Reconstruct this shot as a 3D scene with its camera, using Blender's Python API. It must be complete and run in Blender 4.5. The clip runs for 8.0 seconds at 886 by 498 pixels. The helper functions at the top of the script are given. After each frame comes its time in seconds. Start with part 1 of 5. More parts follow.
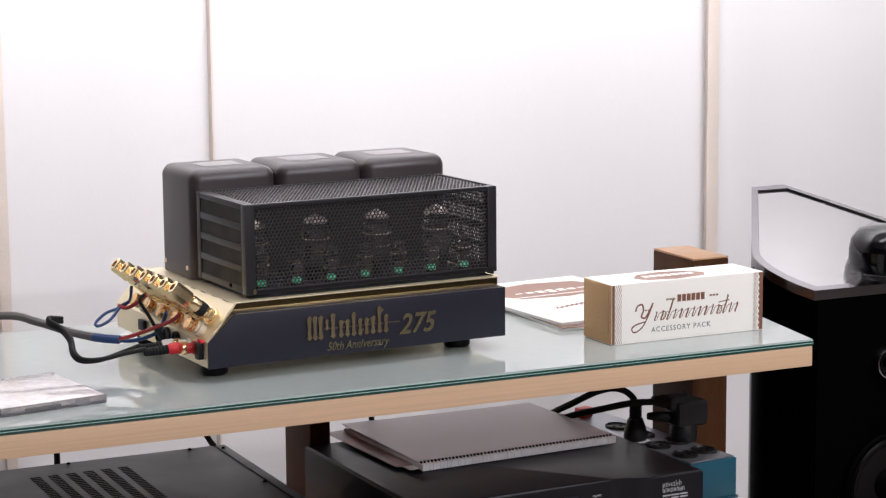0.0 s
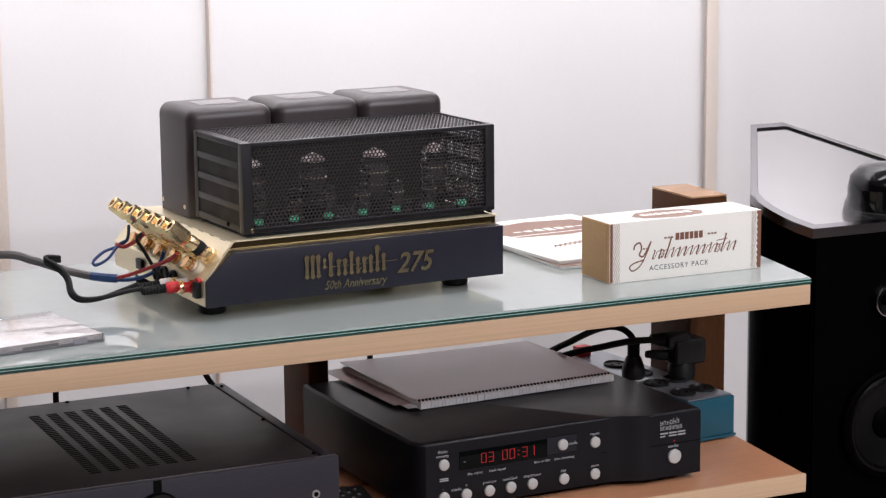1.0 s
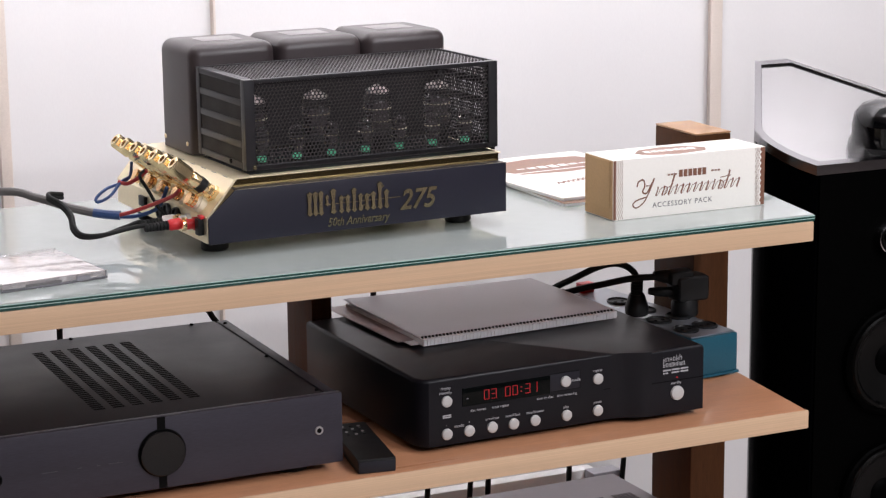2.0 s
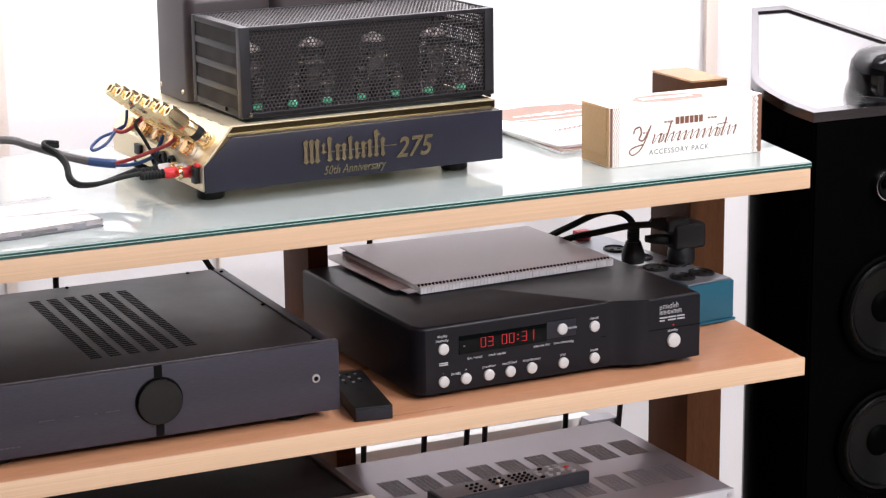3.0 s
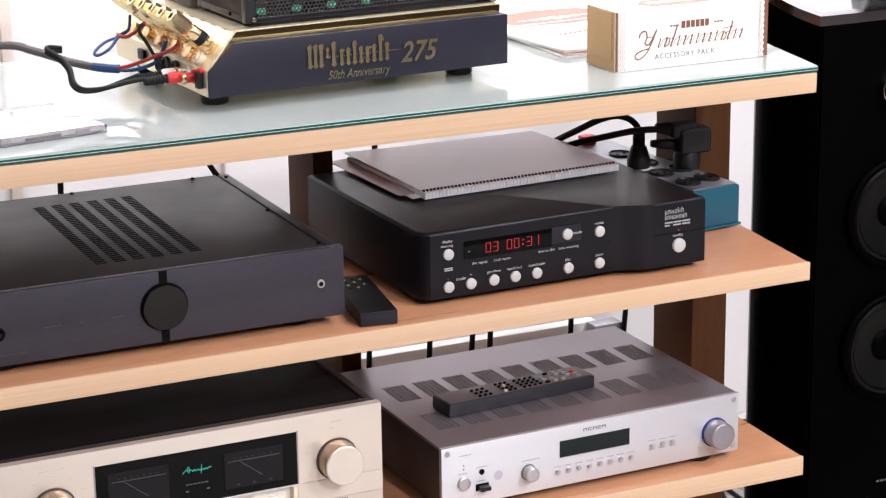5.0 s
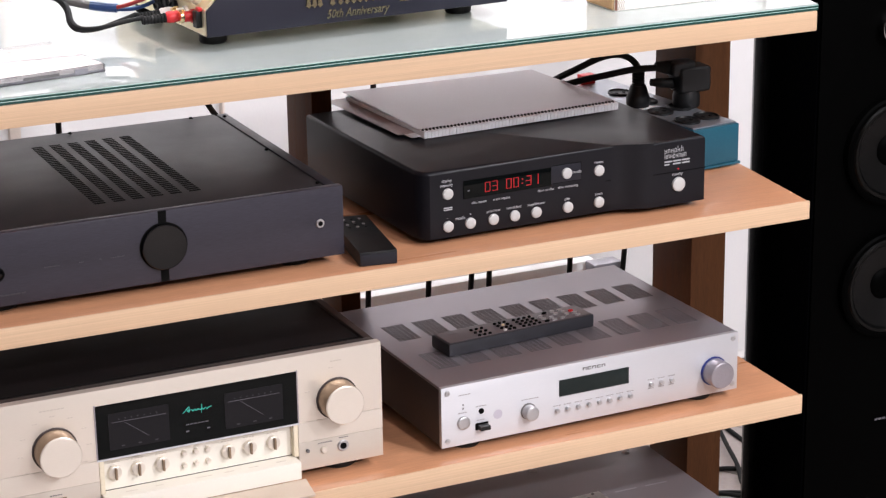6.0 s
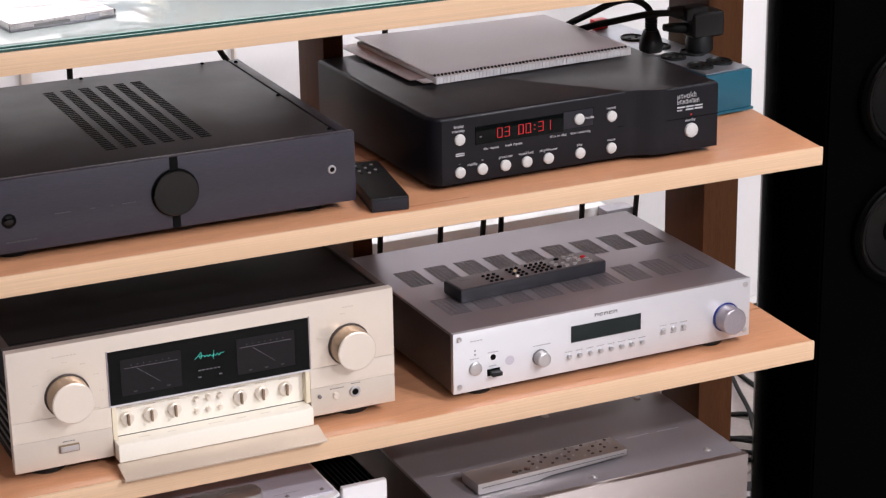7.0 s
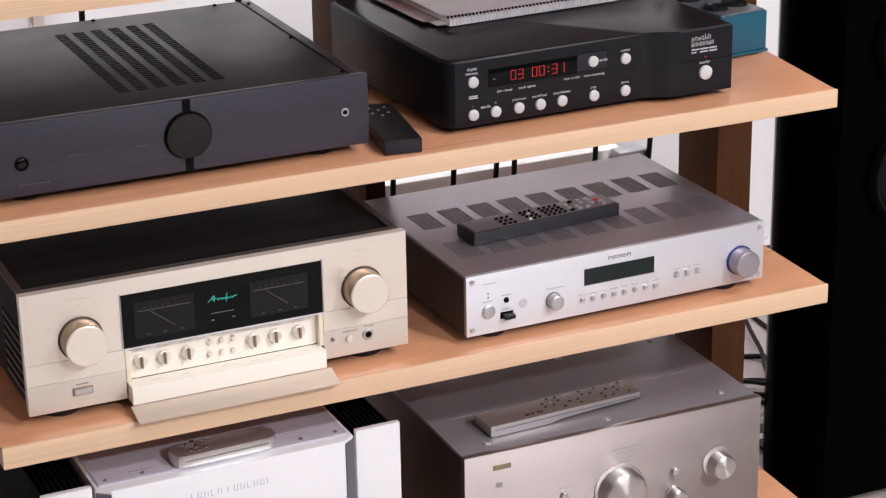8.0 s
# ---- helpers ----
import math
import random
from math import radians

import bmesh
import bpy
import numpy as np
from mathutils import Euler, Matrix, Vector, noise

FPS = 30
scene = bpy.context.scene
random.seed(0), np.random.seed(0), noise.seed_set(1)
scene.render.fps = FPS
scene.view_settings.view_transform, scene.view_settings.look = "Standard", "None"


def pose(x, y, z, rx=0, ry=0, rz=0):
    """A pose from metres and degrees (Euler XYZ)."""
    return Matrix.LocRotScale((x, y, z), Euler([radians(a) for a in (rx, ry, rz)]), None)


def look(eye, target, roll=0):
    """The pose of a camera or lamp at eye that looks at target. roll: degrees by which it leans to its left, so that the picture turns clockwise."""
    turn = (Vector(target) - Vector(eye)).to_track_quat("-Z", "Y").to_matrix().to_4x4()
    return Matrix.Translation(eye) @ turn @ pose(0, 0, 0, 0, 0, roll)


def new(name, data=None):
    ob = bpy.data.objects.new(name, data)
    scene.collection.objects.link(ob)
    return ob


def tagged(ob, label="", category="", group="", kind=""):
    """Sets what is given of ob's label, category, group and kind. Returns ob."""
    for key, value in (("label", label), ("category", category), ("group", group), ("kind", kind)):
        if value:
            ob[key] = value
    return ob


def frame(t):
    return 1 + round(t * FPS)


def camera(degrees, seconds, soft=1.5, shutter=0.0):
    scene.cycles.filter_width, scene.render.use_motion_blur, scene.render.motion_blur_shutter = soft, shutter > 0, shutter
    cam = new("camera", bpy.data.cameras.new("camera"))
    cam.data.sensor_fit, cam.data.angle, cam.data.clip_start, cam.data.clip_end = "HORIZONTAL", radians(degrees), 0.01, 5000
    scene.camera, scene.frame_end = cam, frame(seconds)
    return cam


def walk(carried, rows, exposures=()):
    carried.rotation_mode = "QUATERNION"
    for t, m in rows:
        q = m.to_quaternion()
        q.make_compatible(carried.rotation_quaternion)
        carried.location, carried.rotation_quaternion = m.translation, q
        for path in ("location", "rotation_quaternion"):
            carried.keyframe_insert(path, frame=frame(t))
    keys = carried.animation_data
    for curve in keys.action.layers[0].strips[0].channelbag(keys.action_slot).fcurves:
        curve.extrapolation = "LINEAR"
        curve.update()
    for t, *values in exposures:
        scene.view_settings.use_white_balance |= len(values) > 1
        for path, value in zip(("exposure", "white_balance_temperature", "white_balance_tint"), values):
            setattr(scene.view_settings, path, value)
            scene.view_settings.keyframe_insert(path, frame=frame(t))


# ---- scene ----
# ---- camera ----
LENS = 23.284
EYE = Vector((-0.7736, -2.1955, 1.4828))
# seconds, turn to the right, tilt, roll (degrees), drift of the eye (metres)
ROWS = [(0, 25.119, -8.927, -0.504, -0.0084, -0.0041, 0.0014), (0.5, 25.065, -9.759, -0.531, -0.0052, -0.0048, 0.003),
        (1, 25.076, -10.601, -0.559, -0.0034, -0.0028, 0.0026), (1.5, 24.952, -11.457, -0.561, -0.0009, -0.0034, 0.0024),
        (3, 25.018, -13.641, -0.684, 0.0, 0.0001, 0.0003), (3.5, 25.002, -14.185, -0.7, 0.0, 0.0, 0.0),
        (4, 24.979, -14.758, -0.724, 0.0011, 0.0004, -0.0009), (5.5, 24.772, -16.943, -0.867, 0.0042, 0.0035, -0.0016),
        (6, 24.852, -17.77, -0.887, 0.0022, 0.0058, -0.0018), (6.5, 24.774, -18.523, -0.927, 0.0037, 0.0073, -0.0008),
        (7, 24.492, -19.26, -0.976, 0.0042, 0.0101, -0.0006), (7.5, 24.309, -20.029, -1.005, 0.0037, 0.0128, 0.0002),
        (8, 24.109, -20.854, -1.071, 0.0055, 0.015, 0.0014)]


def aim(turn, tilt, roll, *drift):
    a, b = radians(turn), radians(tilt)
    eye = EYE + Vector(drift)
    return look(eye, eye + Vector((math.sin(a) * math.cos(b), math.cos(a) * math.cos(b), math.sin(b))), roll)


cam = camera(LENS, 8.0, soft=1.3)
walk(cam, [(row[0], aim(*row[1:])) for row in ROWS],
     exposures=[(0, -0.88), (1.5, -0.95), (3, -0.14), (4, -0.02), (5.5, -0.07), (8, -0.12)])

# ---- world and light ----
world = bpy.data.worlds.new("world")
scene.world = world
world.use_nodes = True
world.node_tree.nodes["Background"].inputs[0].default_value = (0.9, 0.95, 1.0, 1)
world.node_tree.nodes["Background"].inputs[1].default_value = 0.3


def overhead_light(x, y, sx, sy, power, colour=(1, 0.95, 0.9), tip=0, spread=180):
    data = bpy.data.lights.new("lamp", "AREA")
    data.shape, data.size, data.size_y, data.energy, data.color = "RECTANGLE", sx, sy, power, colour
    data.spread = radians(spread)
    ob = new("lamp_light", data)
    ob.matrix_world = pose(x, y, 2.86, tip, 0, 0)
    return ob


COOL = (0.955, 0.945, 1.0)
overhead_light(1.75, -2.9, 0.2, 0.2, 142, COOL)
overhead_light(0.6, -4.2, 0.2, 0.2, 225, COOL)
# broad unseen fills, added to lift the general light level
overhead_light(1.5, -1.5, 0.4, 0.8, 38, COOL)
overhead_light(-1.5, -1.5, 0.4, 0.8, 7, COOL)
overhead_light(-1.5, -3.6, 0.4, 0.8, 14, COOL)
overhead_light(0.3, 0.15, 1.8, 0.35, 36, COOL)
# unseen strip added to wash the curtain, tipped towards it
overhead_light(0.65, 0.45, 2.6, 0.16, 176, COOL, 55, 95)


# ---- materials ----
def material(name, colour, rough=0.5, metal=0.0, vary=0.12, scale=20.0, grain=400.0, bump=0.05, stretch=(1, 1, 1), coat=0.0,
             spec=0.5, rough_vary=0.1, brushed=0.0, axis="Z"):
    """A surface with variation at two scales: wide stains and fine grain, with relief."""
    m = bpy.data.materials.new(name)
    m.use_nodes = True
    nt = m.node_tree
    n, k = nt.nodes, nt.links
    b = n["Principled BSDF"]
    b.inputs["Metallic"].default_value = metal
    b.inputs["Coat Weight"].default_value = coat
    b.inputs["Coat Roughness"].default_value = 0.05
    b.inputs["Specular IOR Level"].default_value = spec
    if brushed:
        tg = n.new("ShaderNodeTangent")
        tg.direction_type, tg.axis = "RADIAL", axis
        k.new(tg.outputs[0], b.inputs["Tangent"])
        b.inputs["Anisotropic"].default_value = brushed
        b.inputs["Anisotropic Rotation"].default_value = 0.25
    tc = n.new("ShaderNodeTexCoord")
    mp = n.new("ShaderNodeMapping")
    mp.inputs["Scale"].default_value = stretch
    k.new(tc.outputs["Object"], mp.inputs["Vector"])
    wide, fine = n.new("ShaderNodeTexNoise"), n.new("ShaderNodeTexNoise")
    for t, s, d in ((wide, scale, 4), (fine, grain, 3)):
        t.inputs["Scale"].default_value = s
        t.inputs["Detail"].default_value = d
        k.new(mp.outputs[0], t.inputs["Vector"])
    both = n.new("ShaderNodeMath")
    both.operation = "ADD"
    k.new(wide.outputs["Fac"], both.inputs[0])
    k.new(fine.outputs["Fac"], both.inputs[1])
    ramp = n.new("ShaderNodeMapRange")
    ramp.inputs[1].default_value, ramp.inputs[2].default_value = 0.6, 1.4
    ramp.inputs[3].default_value, ramp.inputs[4].default_value = 1 - vary, 1 + vary
    k.new(both.outputs[0], ramp.inputs[0])
    mul = n.new("ShaderNodeVectorMath")
    mul.operation = "SCALE"
    mul.inputs[0].default_value = colour
    k.new(ramp.outputs[0], mul.inputs["Scale"])
    k.new(mul.outputs[0], b.inputs["Base Color"])
    rr = n.new("ShaderNodeMapRange")
    rr.inputs[1].default_value, rr.inputs[2].default_value = 0.3, 0.7
    rr.inputs[3].default_value, rr.inputs[4].default_value = max(0.0, rough - rough_vary * rough), min(1, rough + rough_vary * rough)
    k.new(wide.outputs["Fac"], rr.inputs[0])
    k.new(rr.outputs[0], b.inputs["Roughness"])
    if bump:
        bp = n.new("ShaderNodeBump")
        bp.inputs["Strength"].default_value = bump
        bp.inputs["Distance"].default_value = 0.002
        k.new(fine.outputs["Fac"], bp.inputs["Height"])
        k.new(bp.outputs[0], b.inputs["Normal"])
    return m


def glowing(name, colour, power):
    m = bpy.data.materials.new(name)
    m.use_nodes = True
    b = m.node_tree.nodes["Principled BSDF"]
    b.inputs["Base Color"].default_value = (*colour, 1)
    b.inputs["Emission Color"].default_value = (*colour, 1)
    b.inputs["Emission Strength"].default_value = power
    return m


def clear(name, tint, rough=0.0, ior=1.5):
    m = bpy.data.materials.new(name)
    m.use_nodes = True
    b = m.node_tree.nodes["Principled BSDF"]
    b.inputs["Base Color"].default_value = (*tint, 1)
    b.inputs["Roughness"].default_value = rough
    b.inputs["IOR"].default_value = ior
    b.inputs["Transmission Weight"].default_value = 1
    return m


# ---- building helpers ----
def box(bm, x0, x1, y0, y1, z0, z1, bevel=0.0, seg=2):
    """A block with rounded edges, added to bm."""
    r = bmesh.ops.create_cube(bm, size=1.0)
    vs = r["verts"]
    for v in vs:
        v.co = Vector(((x0 + x1) / 2 + v.co.x * (x1 - x0), (y0 + y1) / 2 + v.co.y * (y1 - y0), (z0 + z1) / 2 + v.co.z * (z1 - z0)))
    if bevel > 0:
        es = list({e for v in vs for e in v.link_edges})
        bmesh.ops.bevel(bm, geom=es, offset=bevel, segments=seg, affect="EDGES", profile=0.6)
    return bm


def turned(bm, profile, m=None, seg=40):
    """A body of revolution about z from rows of (radius, height), moved by m."""
    m = m or Matrix.Identity(4)
    rings = []
    for r, z in profile:
        rings.append([bm.verts.new(m @ Vector((r * math.cos(2 * math.pi * i / seg), r * math.sin(2 * math.pi * i / seg), z))) for i in range(seg)])
    for a, b in zip(rings, rings[1:]):
        for i in range(seg):
            bm.faces.new((a[i], a[(i + 1) % seg], b[(i + 1) % seg], b[i]))
    bm.faces.new(list(reversed(rings[0])))
    bm.faces.new(rings[-1])
    return bm


def prism(bm, outline, depth, m=None, bevel=0.0):
    """An outline in the local x-y plane, raised by depth along local z, moved by m."""
    m = m or Matrix.Identity(4)
    low = [bm.verts.new(m @ Vector((x, y, 0))) for x, y in outline]
    top = [bm.verts.new(m @ Vector((x, y, depth))) for x, y in outline]
    n = len(outline)
    fs = [bm.faces.new(list(reversed(low))), bm.faces.new(top)]
    for i in range(n):
        fs.append(bm.faces.new((low[i], low[(i + 1) % n], top[(i + 1) % n], top[i])))
    if bevel:
        es = list({e for f in fs[:2] for e in f.edges})
        bmesh.ops.bevel(bm, geom=es, offset=bevel, segments=2, affect="EDGES", profile=0.6)
    return bm


def tube(bm, points, radius, seg=10, smooth=6):
    """A cable through the points."""
    pts = [Vector(p) for p in points]
    line = []
    for i in range(len(pts) - 1):
        p0, p1, p2, p3 = pts[max(i - 1, 0)], pts[i], pts[i + 1], pts[min(i + 2, len(pts) - 1)]
        for k in range(smooth):
            t = k / smooth
            line.append(0.5 * ((2 * p1) + (p2 - p0) * t + (2 * p0 - 5 * p1 + 4 * p2 - p3) * t * t + (3 * p1 - p0 - 3 * p2 + p3) * t ** 3))
    line.append(pts[-1])
    rings, side = [], None
    for i, p in enumerate(line):
        d = (line[min(i + 1, len(line) - 1)] - line[max(i - 1, 0)]).normalized()
        side = (side - d * side.dot(d)).normalized() if side else d.orthogonal().normalized()
        up = d.cross(side)
        rings.append([bm.verts.new(p + radius * (math.cos(2 * math.pi * k / seg) * side + math.sin(2 * math.pi * k / seg) * up)) for k in range(seg)])
    for a, b in zip(rings, rings[1:]):
        for k in range(seg):
            bm.faces.new((a[k], a[(k + 1) % seg], b[(k + 1) % seg], b[k]))
    bm.faces.new(list(reversed(rings[0])))
    bm.faces.new(rings[-1])
    return bm


def finish(bm, name, mat, smooth=True):
    bmesh.ops.recalc_face_normals(bm, faces=bm.faces)
    me = bpy.data.meshes.new(name)
    bm.to_mesh(me)
    bm.free()
    me.materials.append(mat)
    if smooth:
        for p in me.polygons:
            p.use_smooth = len(p.vertices) < 9  # wide caps stay flat
        me.set_sharp_from_angle(angle=radians(35))
    return me


def part(name, bm, mat, parent=None, label="", at=None):
    """Links a bmesh as one mesh under a thing or a part."""
    ob = new(name, finish(bm, name, mat))
    if parent:
        ob.parent = parent
    if at:
        ob.matrix_basis = at
    return tagged(ob, label)


def thing(name, label, category, at, group="", kind=""):
    ob = new(name)
    ob.empty_display_size = 0.05
    ob.matrix_basis = at
    return tagged(ob, label, category, group, kind)


def bx(*a, **k):
    return box(bmesh.new(), *a, **k)


FRONT = pose(0, 0, 0, 90, 0, 0)  # local x right, y up, z towards the viewer's side


def lettering(text, size, x, y, z, mat, parent, name="lettering", depth=0.0006, shear=0.0, squeeze=1.0, track=1.0, label="", m=None, bold=0.0):
    """Words in the built-in font on a face that looks along -y; x, z: the left end of the base line."""
    cu = bpy.data.curves.new(name, "FONT")
    cu.body, cu.size, cu.extrude, cu.shear, cu.space_character = text, size, depth, shear, track
    cu.offset = bold
    cu.resolution_u = 3
    tmp = bpy.data.objects.new(name, cu)
    scene.collection.objects.link(tmp)
    me = bpy.data.meshes.new_from_object(tmp.evaluated_get(bpy.context.evaluated_depsgraph_get()))
    bpy.data.objects.remove(tmp)
    bpy.data.curves.remove(cu)
    me.transform(Matrix.Diagonal((squeeze, 1, 1, 1)))
    me.materials.clear()
    me.materials.append(mat)
    ob = new(name, me)
    ob.parent = parent
    ob.matrix_basis = (m or Matrix.Identity(4)) @ pose(x, y, z, 90, 0, 0)
    return tagged(ob, label)


# ---- surfaces ----
M_beech = material("beech_veneer", (0.58, 0.28, 0.15), 0.3, vary=0.14, scale=9, grain=120, bump=0.04, stretch=(0.35, 4, 4), coat=0.25)
M_edge = material("beech_edge", (0.63, 0.43, 0.275), 0.42, vary=0.17, scale=18, grain=170, bump=0.08, stretch=(0.1, 3, 40))
M_post = material("mahogany_post", (0.054, 0.0215, 0.0085), 0.5, spec=0.08, vary=0.32, scale=26, grain=240, bump=0.06, stretch=(3, 3, 0.25))
M_oak = material("oak_post_top", (0.36, 0.2, 0.1), 0.45, vary=0.25, scale=24, grain=240, bump=0.08, stretch=(1, 4, 1))
M_frost = material("frosted_glass", (0.385, 0.42, 0.405), 0.03, coat=0.1, vary=0.03, scale=6, grain=60, bump=0.0, spec=0.62, rough_vary=0.4)
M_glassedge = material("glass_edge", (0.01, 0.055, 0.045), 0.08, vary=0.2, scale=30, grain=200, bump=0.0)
M_glassline = material("glass_pale_line", (0.42, 0.6, 0.56), 0.1, vary=0.1, scale=30, grain=200, bump=0.0)
M_curtain = material("white_curtain", (0.635, 0.616, 0.613), 0.85, vary=0.025, scale=1.5, grain=500, bump=0.06, stretch=(1, 1, 0.3))
M_seam = material("beige_seam", (0.62, 0.54, 0.48), 0.8, vary=0.08, scale=6, grain=400, bump=0.05)
# near black only to hold down bounce and reflections from the unseen walls
M_wall = material("unseen_dark_wall", (0.04, 0.037, 0.037), 0.8, vary=0.05, scale=2, grain=200, bump=0.04)
M_ceil = material("ceiling_paint", (0.7, 0.7, 0.7), 0.85, vary=0.03, scale=2, grain=200, bump=0.04)
M_tile = material("floor_tile", (0.34, 0.29, 0.265), 0.4, vary=0.12, scale=8, grain=90, bump=0.03)
M_grout = material("grout", (0.22, 0.19, 0.17), 0.9, vary=0.15, scale=12, grain=200, bump=0.1)
M_black = material("black_anodised", (0.0105, 0.0105, 0.0165), 0.42, spec=0.36, vary=0.2, scale=10, grain=600, bump=0.012, stretch=(0.3, 3, 3))
M_player = material("black_satin_case", (0.006, 0.0058, 0.0085), 0.36, spec=0.26, vary=0.2, scale=10, grain=600, bump=0.012)
M_facia = material("brushed_black_facia", (0.0255, 0.023, 0.034), 0.42, spec=0.45, vary=0.38, scale=9, grain=420, bump=0.04, stretch=(0.2, 3, 3))
M_blacktop = material("black_powder_coat", (0.0135, 0.0118, 0.0132), 0.42, spec=0.22, vary=0.2, scale=12, grain=900, bump=0.03)
M_blackgloss = material("black_lacquer", (0.0015, 0.0015, 0.002), 0.06, spec=0.32, vary=0.1, scale=8, grain=80, bump=0.0, rough_vary=0.3)
M_cabinet = material("cabinet_lacquer", (0.0006, 0.0006, 0.0008), 0.22, spec=0.004, vary=0.1, scale=8, grain=80, bump=0.0, rough_vary=0.3)
M_slot = material("dark_slot", (0.002, 0.002, 0.002), 0.8, spec=0.1, vary=0.2, bump=0.0)
M_plastic = material("black_plastic", (0.008, 0.008, 0.0085), 0.45, spec=0.3, vary=0.2, scale=30, grain=600, bump=0.03)
M_baffle = material("matt_black_baffle", (0.0005, 0.0005, 0.0005), 0.5, spec=0.015, vary=0.2, scale=20, grain=500, bump=0.02)
M_greybody = material("dark_grey_plastic", (0.022, 0.022, 0.027), 0.42, vary=0.15, scale=30, grain=600, bump=0.03)
M_rubber = material("black_rubber", (0.007, 0.007, 0.007), 0.7, spec=0.25, vary=0.25, scale=30, grain=500, bump=0.05)
M_can = material("transformer_paint", (0.046, 0.0345, 0.036), 0.4, vary=0.12, scale=10, grain=700, bump=0.02)
M_cage = material("cage_paint", (0.016, 0.0148, 0.0175), 0.4, spec=0.35, vary=0.12, scale=8, grain=700, bump=0.015)
M_mesh = material("cage_mesh_paint", (0.042, 0.036, 0.037), 0.4, spec=0.4, vary=0.12, scale=8, grain=700, bump=0.01)
M_navy = material("dark_front_paint", (0.0155, 0.015, 0.026), 0.4, spec=0.35, vary=0.12, scale=8, grain=700, bump=0.015)
M_gold = material("polished_gold", (0.92, 0.71, 0.41), 0.15, 0.92, vary=0.06, scale=16, grain=200, bump=0.0)
# the polished gold again, darkened in colour as if mirroring a dark room
M_goldmirror = material("darkened_mirror_gold", (0.5, 0.37, 0.17), 0.035, 1.0, vary=0.05, scale=16, grain=200, bump=0.0)
M_goldplate = material("champagne_gold_plate", (0.88, 0.76, 0.53), 0.36, 0.7, vary=0.05, scale=10, grain=300, bump=0.01)
M_goldtrim = material("antique_gold", (0.34, 0.3, 0.195), 0.22, 1.0, vary=0.15, scale=40, grain=400, bump=0.02)
M_copper = material("copper", (0.85, 0.53, 0.26), 0.25, 0.95, vary=0.12, scale=40, grain=300, bump=0.01)
M_ivory = material("ivory_collar", (0.75, 0.66, 0.5), 0.4, vary=0.08, bump=0.01)
M_red = material("red_plastic", (0.55, 0.015, 0.02), 0.35, vary=0.12, bump=0.01)
M_redwire = material("red_wire", (0.36, 0.02, 0.02), 0.45, vary=0.2, bump=0.02)
M_bluering = material("blue_ring", (0.008, 0.02, 0.16), 0.3, vary=0.1, bump=0.0)
M_button = material("grey_white_button", (0.5, 0.49, 0.48), 0.45, vary=0.06, bump=0.01)
M_white = material("white_plastic", (0.72, 0.7, 0.69), 0.4, vary=0.05, bump=0.01)
M_bluewire = material("blue_sleeve", (0.014, 0.045, 0.15), 0.45, vary=0.2, scale=40, bump=0.02)
M_greycable = material("grey_cable", (0.085, 0.075, 0.073), 0.5, vary=0.15, scale=30, grain=300, bump=0.06)
M_champ = material("champagne_anodised", (0.79, 0.72, 0.635), 0.36, 0.55, vary=0.03, scale=5, grain=700, bump=0.01, stretch=(0.2, 3, 3))
M_champpale = material("pale_champagne_paint", (0.84, 0.79, 0.7), 0.45, 0.1, vary=0.03, scale=6, grain=600, bump=0.01)
M_tanmetal = material("tan_anodised", (0.27, 0.19, 0.125), 0.4, 0.4, vary=0.06, bump=0.01)
M_champlow = material("champagne_satin", (0.66, 0.595, 0.52), 0.42, 0.5, vary=0.03, scale=5, grain=700, bump=0.01, stretch=(0.2, 3, 3))
M_silver = material("brushed_silver", (0.66, 0.66, 0.69), 0.42, 0.6, brushed=0.7, vary=0.035, scale=6, grain=500, bump=0.015, stretch=(0.15, 3, 3))
M_softink = material("soft_grey_print", (0.3, 0.28, 0.28), 0.6, vary=0.05, bump=0.0)
M_spun = material("turned_metal", (0.6, 0.58, 0.57), 0.4, 1.0, brushed=0.88, axis="Y", vary=0.05, scale=20, grain=300, bump=0.0)
M_silverknob = material("spun_silver", (0.56, 0.55, 0.56), 0.38, 0.85, vary=0.05, scale=20, grain=300, bump=0.01)
M_steel = material("grey_steel_lid", (0.355, 0.328, 0.36), 0.36, 0.75, vary=0.1, scale=8, grain=600, bump=0.015)
M_titan = material("premium_silver", (0.4, 0.35, 0.335), 0.46, 0.9, brushed=0.9, vary=0.05, scale=7, grain=500, bump=0.02, stretch=(0.12, 3, 3))
M_flap = material("tan_champagne", (0.6, 0.5, 0.41), 0.42, 0.4, vary=0.03, scale=5, grain=700, bump=0.01)
M_chamfer = material("dark_grey_satin", (0.13, 0.12, 0.138), 0.45, 0.3, vary=0.06, bump=0.01)
M_lid = material("grey_painted_lid", (0.225, 0.205, 0.22), 0.38, 0.25, vary=0.1, scale=8, grain=600, bump=0.015)
M_topplate = material("mauve_grey_satin", (0.5, 0.47, 0.54), 0.42, 0.15, vary=0.04, scale=8, grain=600, bump=0.01)
M_mauve = material("mauve_grey_plastic", (0.12, 0.1, 0.106), 0.45, vary=0.12, scale=30, grain=600, bump=0.02)
M_remote = material("satin_steel", (0.58, 0.56, 0.55), 0.3, 0.9, vary=0.06, scale=20, grain=500, bump=0.01)
M_trunk = material("grey_trunking", (0.78, 0.77, 0.76), 0.5, vary=0.05, bump=0.01)
M_brown = material("brown_side_panel", (0.06, 0.045, 0.042), 0.5, 0.3, vary=0.15, bump=0.02)
